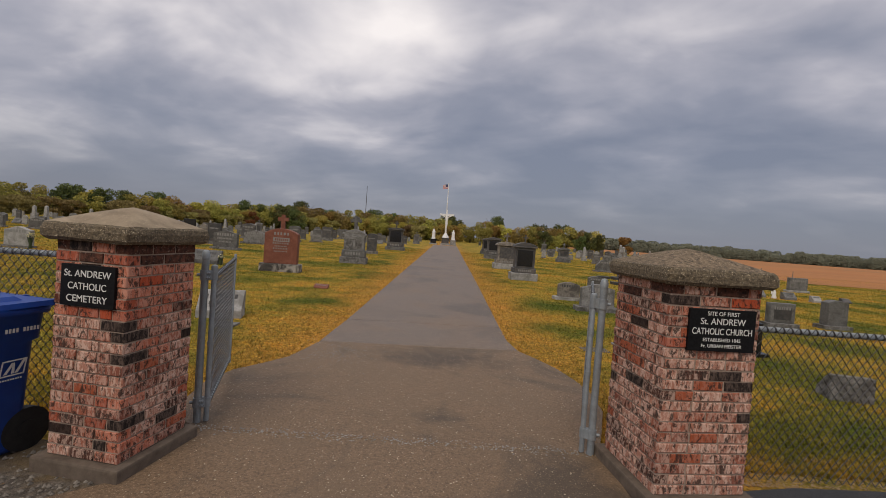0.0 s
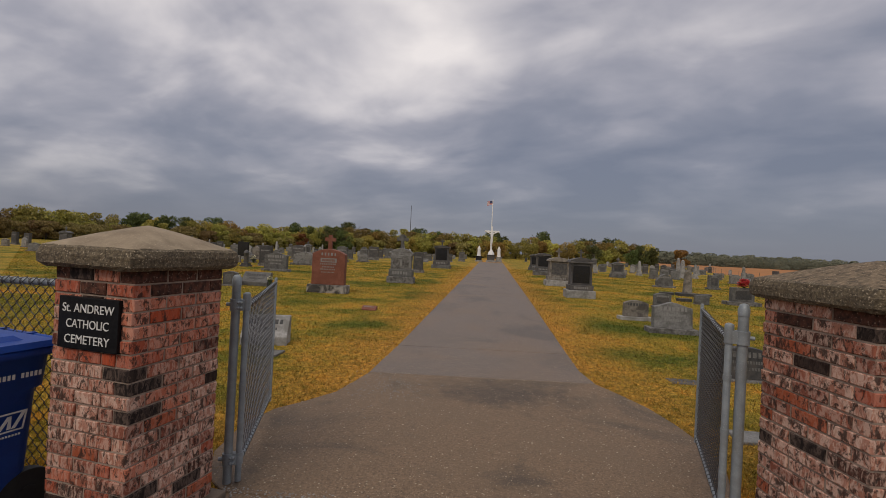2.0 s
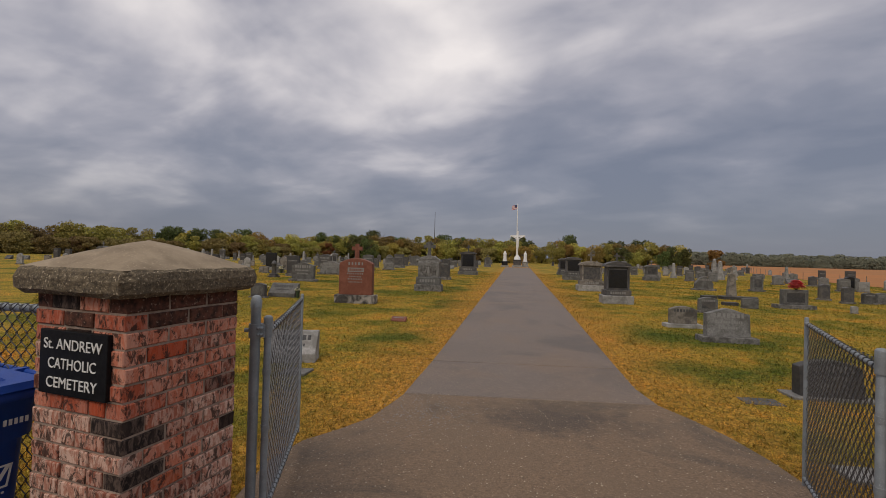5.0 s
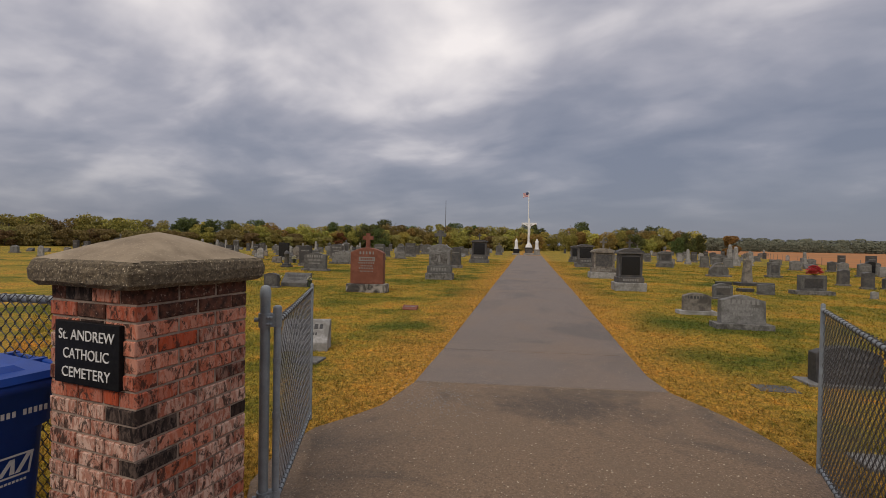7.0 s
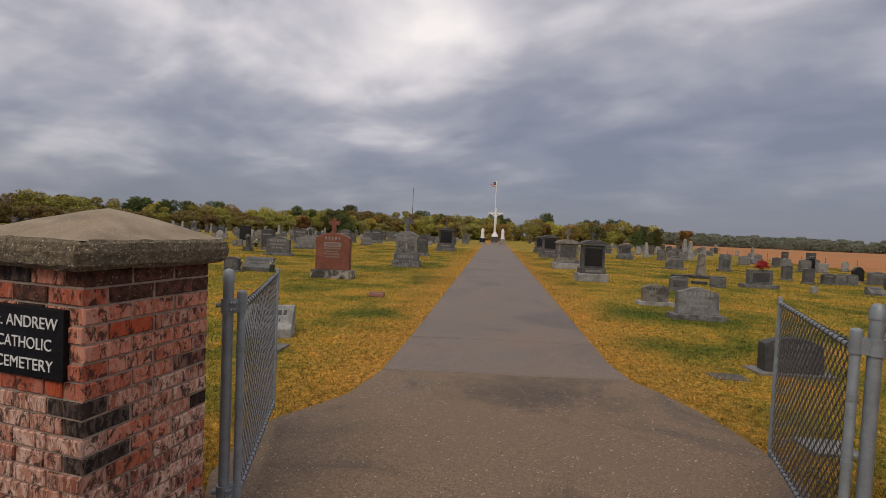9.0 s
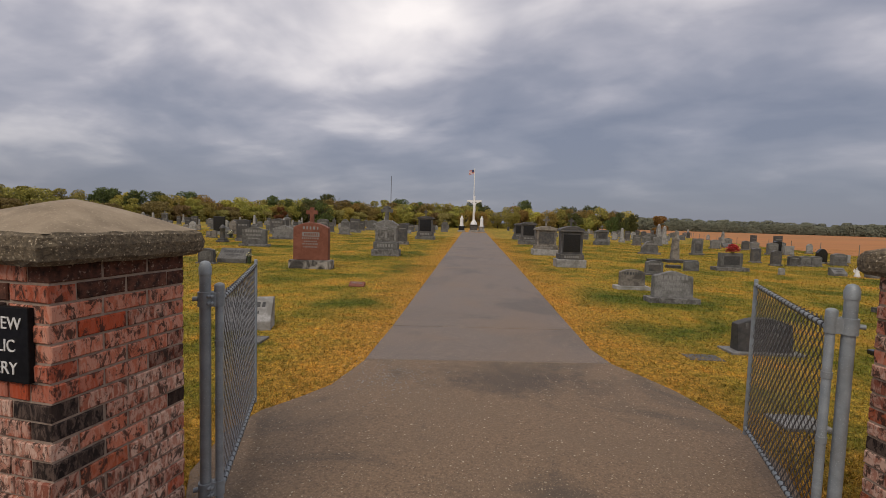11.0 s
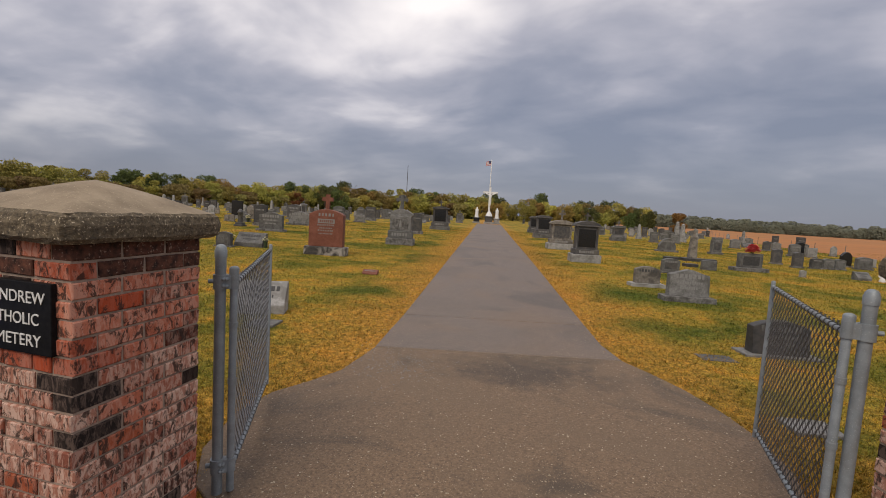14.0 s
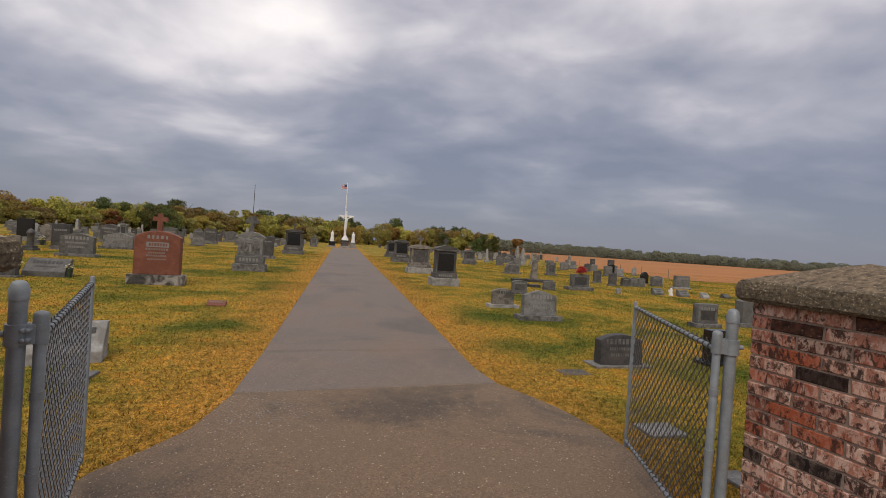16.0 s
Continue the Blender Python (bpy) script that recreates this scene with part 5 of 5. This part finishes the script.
def robed_statue(x, y, z, h, label):
    bm = bmesh.new()
    lathe(bm, [(0.2 * h, 0), (0.19 * h, 0.05 * h), (0.15 * h, 0.35 * h), (0.145 * h, 0.6 * h), (0.16 * h, 0.76 * h), (0.1 * h, 0.83 * h), (0.055 * h, 0.85 * h), (0.075 * h, 0.92 * h), (0.06 * h, 0.985 * h), (0.02 * h, h)], 16, squash=0.75)
    t = part("statue", bm, WHITESTATUE)
    t.location = (x, y, z)
    return tagged(t, label, "statue", "calvary statues")


SX, SY = 3.3, 74.0
pedestal(SX, SY, 1.25, 1.25, DARKSTONE, "dark square pedestal under the white crucifix")
pedestal(SX - 2.05, SY + 0.5, 1.0, 0.95, BLACKSTONE, "black square pedestal under a white statue")
pedestal(SX + 1.35, SY + 0.5, 0.95, 0.95, PALE, "pale square pedestal under a white statue")
robed_statue(SX - 2.05, SY + 0.5, 0.95, 1.75, "white painted robed statue on a black pedestal")
robed_statue(SX + 1.35, SY + 0.5, 0.95, 1.75, "white painted robed statue on a pale pedestal")
cx = bmesh.new()
box(cx, -0.1, 0.1, -0.1, 0.1, 0.5, 4.25)
box(cx, -1.1, -0.13, -0.1, 0.1, 3.35, 3.62)
box(cx, 0.13, 1.1, -0.1, 0.1, 3.35, 3.62)
lathe(cx, [(0.5, 0), (0.45, 0.3), (0.25, 0.55), (0.2, 0.7)], 14)
lathe(cx, [(0.1, 1.5), (0.2, 2.2), (0.17, 2.6), (0.24, 3.05), (0.1, 3.25), (0.13, 3.45), (0.05, 3.6)], 12, (0, -0.2, 0), 0.6)
tube(cx, (-0.15, -0.2, 3.1), (-1.0, -0.15, 3.5), 0.08, 0.06, 8)
tube(cx, (0.15, -0.2, 3.1), (1.0, -0.15, 3.5), 0.08, 0.06, 8)
cxo = part("crucifix", cx, WHITESTATUE)
cxo.matrix_basis = pose(SX, SY, 1.25) @ Matrix.Diagonal((1.12, 1.12, 1.14, 1))
tagged(cxo, "tall white crucifix on a dark pedestal", "crucifix")

# flag on a tall pole
fp = thing("flagpole", (SX + 0.05, 82.0, 0), "tall white flagpole flying a striped flag", "flagpole")
part("pole", tube(bmesh.new(), (0, 0, -0.05), (0, 0, 11.6), 0.1, 0.07, 12, dome=True), WHITESTATUE, fp)


def cloth(x0, x1, z0, z1, material, name, label=""):
    bm = bmesh.new()
    nx, rows = 14, []
    for side in (0, 0.015):
        rows.append([[bm.verts.new((x, side + 0.12 * math.sin(x * 4.2) * (-x), z - 0.18 * (-x) - 0.04 * math.sin(x * 3))) for z in (z0, z1)] for x in np.linspace(x0, x1, nx)])
    for r in rows:
        for a, b in zip(r, r[1:]):
            bm.faces.new((a[0], b[0], b[1], a[1])).smooth = True
    part(name, bm, material, fp, label)


for k in range(7):
    cloth(-1.05, -0.05 if k < 3 else -0.55, 10.6 + k * 0.115, 10.6 + (k + 1) * 0.115, FLAGRED if k % 2 == 0 else FLAGWHITE, "stripe")
cloth(-0.55, -0.05, 10.6 + 3 * 0.115, 10.6 + 7 * 0.115, FLAGBLUE, "canton")

mast = thing("radio_mast", (-37.0, 235.0, 0), "thin distant grey radio mast", "mast")
part("pole", tube(bmesh.new(), (0, 0, -0.1), (0, 0, 25.0), 0.22, 0.1, 8), DARKSTONE, mast)
wt = thing("water_tower", (62.0, 420.0, 0), "small white distant water tower above the trees", "water tower")
part("shaft", lathe(bmesh.new(), [(2.2, 0), (1.0, 4), (0.8, 11), (1.2, 12.5)], 12), WHITESTATUE, wt)
part("tank", lathe(bmesh.new(), [(1.0, 12.2), (2.6, 13.2), (3.1, 14.8), (2.6, 16.2), (0.6, 17.2)], 16), WHITESTATUE, wt)


# ---- trees ----
def crown_mesh(bm, h, width, count, rnd, low=0.15, size=0.26):
    """Leaf clumps round several uneven lobes."""
    lobes = []
    for k in range(17):
        a = rnd.uniform(0, 6.283)
        u = rnd.uniform(low + 0.1, 0.88)
        spread = width * 0.34 * math.sqrt(max(0.1, 1 - (2 * u - 1) ** 2 * 0.75))
        lobes.append((Vector((spread * math.cos(a), spread * math.sin(a), u * h)), width * rnd.uniform(0.17, 0.28), h * rnd.uniform(0.1, 0.17)))
    for k in range(count):
        c, r, rz = rnd.choice(lobes)
        d = Vector([rnd.gauss(0, 1) for _ in range(3)]).normalized() * rnd.uniform(0.55, 1.08)
        p = c + Vector((d.x * r, d.y * r, d.z * rz))
        if p.z < low * h * 0.6:
            continue
        s = size * rnd.uniform(0.6, 1.4)
        q = Euler((rnd.uniform(0, 6.28), rnd.uniform(0, 6.28), rnd.uniform(0, 6.28))).to_matrix()
        bm.faces.new([bm.verts.new(p + q @ Vector(o) * s) for o in ((-0.6, -0.1, 0), (0.05, -0.5, 0.12), (0.62, 0.05, 0), (0.0, 0.5, 0.1))])
    return bm


def tree(name, at, h, width, leaves, label, seed, count=900, low=0.15):
    rnd = random.Random(seed)
    t = thing(name, at, label, "tree", "tree line")
    bm = bmesh.new()
    tube(bm, (0, 0, -0.1), (0.1, 0, h * 0.5), h * 0.028, h * 0.014, 8)
    for k in range(7):
        a = rnd.uniform(0, 6.283)
        z = h * rnd.uniform(0.2, 0.5)
        tube(bm, (0.04, 0, z), (width * 0.33 * math.cos(a), width * 0.33 * math.sin(a), z + h * rnd.uniform(0.15, 0.35)), h * 0.012, h * 0.004, 6)
    part("trunk", bm, BARK, t)
    part("crown", crown_mesh(bmesh.new(), h, width, count, rnd, low), leaves, t)
    return t


def tree_line():
    protos = []
    for i, (mat, h, w, label) in enumerate((
            (LEAF_OLIVE, 8.0, 6.5, "olive autumn tree in the far tree line"), (LEAF_OLIVE, 7.2, 6.0, "olive autumn tree in the far tree line"),
            (LEAF_GREEN, 9.0, 6.0, "dark green tree in the far tree line"), (LEAF_GOLD, 7.5, 6.5, "yellowing autumn tree in the far tree line"),
            (LEAF_BROWN, 5.5, 6.5, "brown autumn shrub in the far tree line"), (LEAF_BROWN, 6.5, 5.5, "brown autumn tree in the far tree line"), (LEAF_RUST, 6.0, 4.0, "rust red autumn tree in the far tree line"))):
        protos.append(tree("tree", (-230 + 9 * i, 190, 0), h, w, mat, label, 30 + i, 5200, 0.0))
    rnd = random.Random(77)

    def plant(k, x, y, s):
        copy_thing(protos[k], pose(x, y, 0, 0, 0, rnd.uniform(0, 360)) @ Matrix.Diagonal((s * rnd.uniform(0.9, 1.2), s * rnd.uniform(0.9, 1.2), s * rnd.uniform(0.88, 1.12), 1)))

    # the belt swings nearer and lower where it closes the graves' far side
    x = -128.0
    while x < 4:
        y = float(np.interp(x, [-128, -95, -78, -58, -40, -20], [36, 50, 64, 90, 112, 122]))
        tall = float(np.interp(x, [-128, -95, -78, -58, -40], [0.62, 0.74, 0.8, 0.8, 0.94]))
        plant(rnd.choice([0, 0, 1, 1, 3, 3, 5, 2]), x, y + 6 * tall + rnd.uniform(-2, 2), tall * rnd.uniform(0.88, 1.02))
        plant(rnd.choice([4, 4, 5, 0, 1]) if x < -50 else rnd.choice([0, 1, 3, 3, 4]), x + 2, y + rnd.uniform(-1.5, 1.5), rnd.uniform(0.7, 0.85) * tall)
        if x < -40:
            plant(4, x + 1, y - 3 * tall, rnd.uniform(0.55, 0.7) * tall)
        if rnd.random() < 0.4:
            plant(rnd.choice([2, 2, 0, 1]), x + rnd.uniform(-2, 2), y + 15 * tall, tall * rnd.uniform(0.98, 1.1))
        x += rnd.uniform(2.6, 3.8) * min(1.0, tall) ** 1.5
    for x, k, s in ((-45, 2, 0.76), (-41, 2, 0.7), (-37, 2, 0.74), (-33, 2, 0.68)):
        plant(k, x, 108, s)
    plant(6, -42.5, 104, 0.66)
    x = 4.0
    while x < 52:
        plant(rnd.choice([0, 1, 3, 3, 1]), x, 138 + rnd.uniform(-3, 3), rnd.uniform(0.78, 0.98))
        if rnd.random() < 0.5:
            plant(rnd.choice([2, 2, 1]), x + 1, 150, rnd.uniform(0.95, 1.12))
        x += rnd.uniform(3.4, 4.8)
    for x, y, k, s in ((30, 112, 2, 0.62), (34, 118, 0, 0.6), (39.5, 114, 2, 0.58), (43, 116, 2, 0.6), (46, 118, 2, 0.58), (49, 108, 6, 0.8), (26, 128, 0, 0.62)):
        plant(k, x, y, s)


tree_line()


def far_woods(name, outline, label, size, count, h, seed):
    """A distant belt of woodland as one joined mass of leaf clumps."""
    rnd = random.Random(seed)
    lumps = []
    for (x0, y0), (x1, y1) in zip(outline, outline[1:]):
        n = int(math.hypot(x1 - x0, y1 - y0) / (h * 0.22))
        for k in range(n):
            u = (k + rnd.random()) / n
            lumps.append((x0 + u * (x1 - x0), y0 + u * (y1 - y0) + rnd.uniform(-8, 8), h * rnd.uniform(0.6, 1.08), h * rnd.uniform(0.4, 0.75)))
    gen = np.random.RandomState(seed)
    pick = np.array(lumps)[gen.randint(0, len(lumps), count)]
    a, u = gen.rand(count) * 6.283, gen.rand(count) ** 0.75
    r = pick[:, 3] * np.sqrt(np.maximum(0.02, 1 - np.maximum(0, u * 1.15 - 0.25) ** 2)) * (0.8 + 0.2 * gen.rand(count))
    mid = np.stack([pick[:, 0] + r * np.cos(a), pick[:, 1] + r * np.sin(a), u * pick[:, 2]], 1)
    # leaf sprays face outwards and up, a little ruffled
    out = np.stack([np.cos(a), np.sin(a), 0.35 + u], 1) + 0.45 * gen.randn(count, 3)
    out /= np.linalg.norm(out, axis=1)[:, None]
    one = np.cross(out, gen.randn(count, 3))
    one /= np.linalg.norm(one, axis=1)[:, None]
    two = np.cross(out, one)
    s = (size * (0.6 + 0.7 * gen.rand(count)))[:, None]
    verts = np.stack([mid - one * s * 0.6, mid - two * s * 0.5, mid + one * s * 0.6, mid + two * s * 0.5], 1).reshape(-1, 3)
    ob = raw(name, verts.tolist(), np.arange(4 * count).reshape(-1, 4).tolist(), LEAF_HAZE)
    return tagged(ob, label, "woods", kind="stuff")


far_woods("far_woods", [(60, 330), (160, 350), (330, 345), (480, 300), (640, 240), (760, 150)], "hazy distant belt of grey-green woodland beyond the field", 0.85, 260000, 9.4, 3)
far_woods("far_woods", [(-420, 60), (-330, 130), (-230, 170)], "distant belt of woodland beside the tree line", 1.6, 30000, 9.5, 4)

# wire boundary fence between graves and field
bf = thing("boundary_fence", (29.3, 31.0, 0), "low weathered wire fence between graves and field", "fence")
for k in range(22):
    part("fence_post", tube(bmesh.new(), (k * (0.75 + 0.045 * k), k * 4.4, -0.05), (k * (0.75 + 0.045 * k), k * 4.4, 0.85), 0.03, 0.025, 6), LIME, bf)


# ---- loose ground cover ----
def inside(x, y):
    """Whether a spot is on the drive, the path or outside the fence."""
    if y < 0.62:
        return True
    if y < 3.55:
        lo = np.interp(y, [0.6, 0.85, 1.2, 1.7, 2.08, 2.35, 2.7, 3.2, 3.55], [0.08, -0.12, -0.3, -0.36, -0.27, -0.08, 0.12, 0.22, 0.27])
        hi = np.interp(y, [0.6, 0.72, 1.1, 1.6, 2.1, 2.5, 2.95, 3.35, 3.7], [3.14, 3.14, 3.3, 3.5, 3.56, 3.52, 3.42, 3.25, 3.07])
        return lo - 0.0 < x < hi + 0.0
    return path_mid(y) - 1.4 - 0.012 * max(0, y - 14) < x < path_mid(y) + 1.34 + 0.012 * max(0, y - 14)


def grass():
    """Short dry blades, dense near the gate and along the drive's edges."""
    rnd = np.random.RandomState(9)
    verts, faces = [], []
    n = 0
    while n < 380000:
        m = 20000
        depth = 0.6 + 44.0 * rnd.rand(m) ** 2.7
        xs = 1.6 + (rnd.rand(m) * 2 - 1) * (3.2 + 1.1 * depth)
        for x, y in zip(xs, depth):
            creep = 0.11 * rnd.rand() ** 3
            if inside(x + (creep if x > 1.7 else -creep), y) or n >= 380000:
                continue
            a = rnd.rand() * 6.283
            h = (0.013 + 0.025 * rnd.rand()) * (1 + 0.015 * y)
            w = 0.003 + 0.0012 * y * rnd.rand()
            lx, ly = (rnd.rand(2) - 0.5) * 0.07
            dx, dy = w * math.cos(a), w * math.sin(a)
            k = len(verts)
            verts += [(x - dx, y - dy, -0.004), (x + dx, y + dy, -0.004), (x + lx, y + ly, h)]
            faces.append((k, k + 1, k + 2))
            n += 1
    ob = raw("grass", verts, faces, BLADES)
    return tagged(ob, "short dry yellow and green lawn grass", "grass", kind="stuff")


def loose_bits(name, count, region, size, material, label, category, flat, z, seed):
    rnd = random.Random(seed)
    bm = bmesh.new()
    for k in range(count):
        x, y = region(rnd)
        if x is None:
            continue
        s = size * rnd.uniform(0.5, 1.3)
        if flat:
            q = Euler((rnd.uniform(-0.4, 0.4), rnd.uniform(-0.4, 0.4), rnd.uniform(0, 6.28))).to_matrix()
            bm.faces.new([bm.verts.new(Vector((x, y, z + s * 0.3)) + q @ Vector(o) * s) for o in ((-1, 0, 0), (0, -0.5, 0.1), (1, 0, 0.15), (0, 0.5, 0.1))])
        else:
            c = Vector((x, y, z + s * 0.2))
            vs = [bm.verts.new(c + Vector((math.cos(a) * s * rnd.uniform(0.7, 1.1), math.sin(a) * s * rnd.uniform(0.7, 1.1), 0))) for a in (0, 1.26, 2.51, 3.77, 5.03)]
            t = bm.verts.new(c + Vector((0, 0, s * rnd.uniform(0.4, 0.8))))
            for i in range(5):
                bm.faces.new((vs[i], vs[(i + 1) % 5], t))
    return tagged(part(name, bm, material), label, category, kind="stuff")


def on_gravel(rnd):
    y = -2.6 + 3.0 * rnd.random()
    return -0.1 - (0.25 if y < -0.3 else 0) - max(0, -y) * 0.34 - 2.2 * rnd.random() ** 1.4, y


def on_drive(rnd):
    y = rnd.uniform(-2, 9) if rnd.random() < 0.7 else rnd.uniform(0, 5)
    x = rnd.uniform(-0.3, 3.6)
    return (x, y) if (inside(x, y) and y > 0.6) or 0.1 < x < 3.0 else (None, None)


def by_fence(rnd):
    return 3.95 + 8 * rnd.random() ** 1.5, 0.42 + 0.5 * rnd.random() ** 1.6


def on_joint(rnd):
    """Grit gathers in the drive's joints and along one hollow at its edge."""
    if rnd.random() < 0.6:
        x = rnd.uniform(0.05, 3.05)
        return x, 0.705 + 0.005 * x + rnd.gauss(0, 0.035)
    return rnd.gauss(0.65, 0.22), rnd.gauss(2.95, 0.28)


grass()
loose_bits("gravel_stones", 2600, on_gravel, 0.016, PEBBLE, "loose grey-brown gravel stones", "gravel", False, 0.008, 11)
loose_bits("fallen_leaves", 260, on_gravel, 0.022, DRYLEAF, "scattered dry brown leaves on gravel", "leaves", True, 0.012, 12)
loose_bits("drive_grit", 4200, on_drive, 0.0062, CHIPS, "pale grit and chips on the drive", "grit", False, 0.0225, 13)
loose_bits("joint_grit", 900, on_joint, 0.008, PALE, "pale grit gathered in the drive's joints", "grit", False, 0.0225, 15)
loose_bits("dead_grass", 7000, by_fence, 0.011, DRYLEAF, "dead straw along the fence foot", "grass", True, 0.005, 14)
lay_bricks()
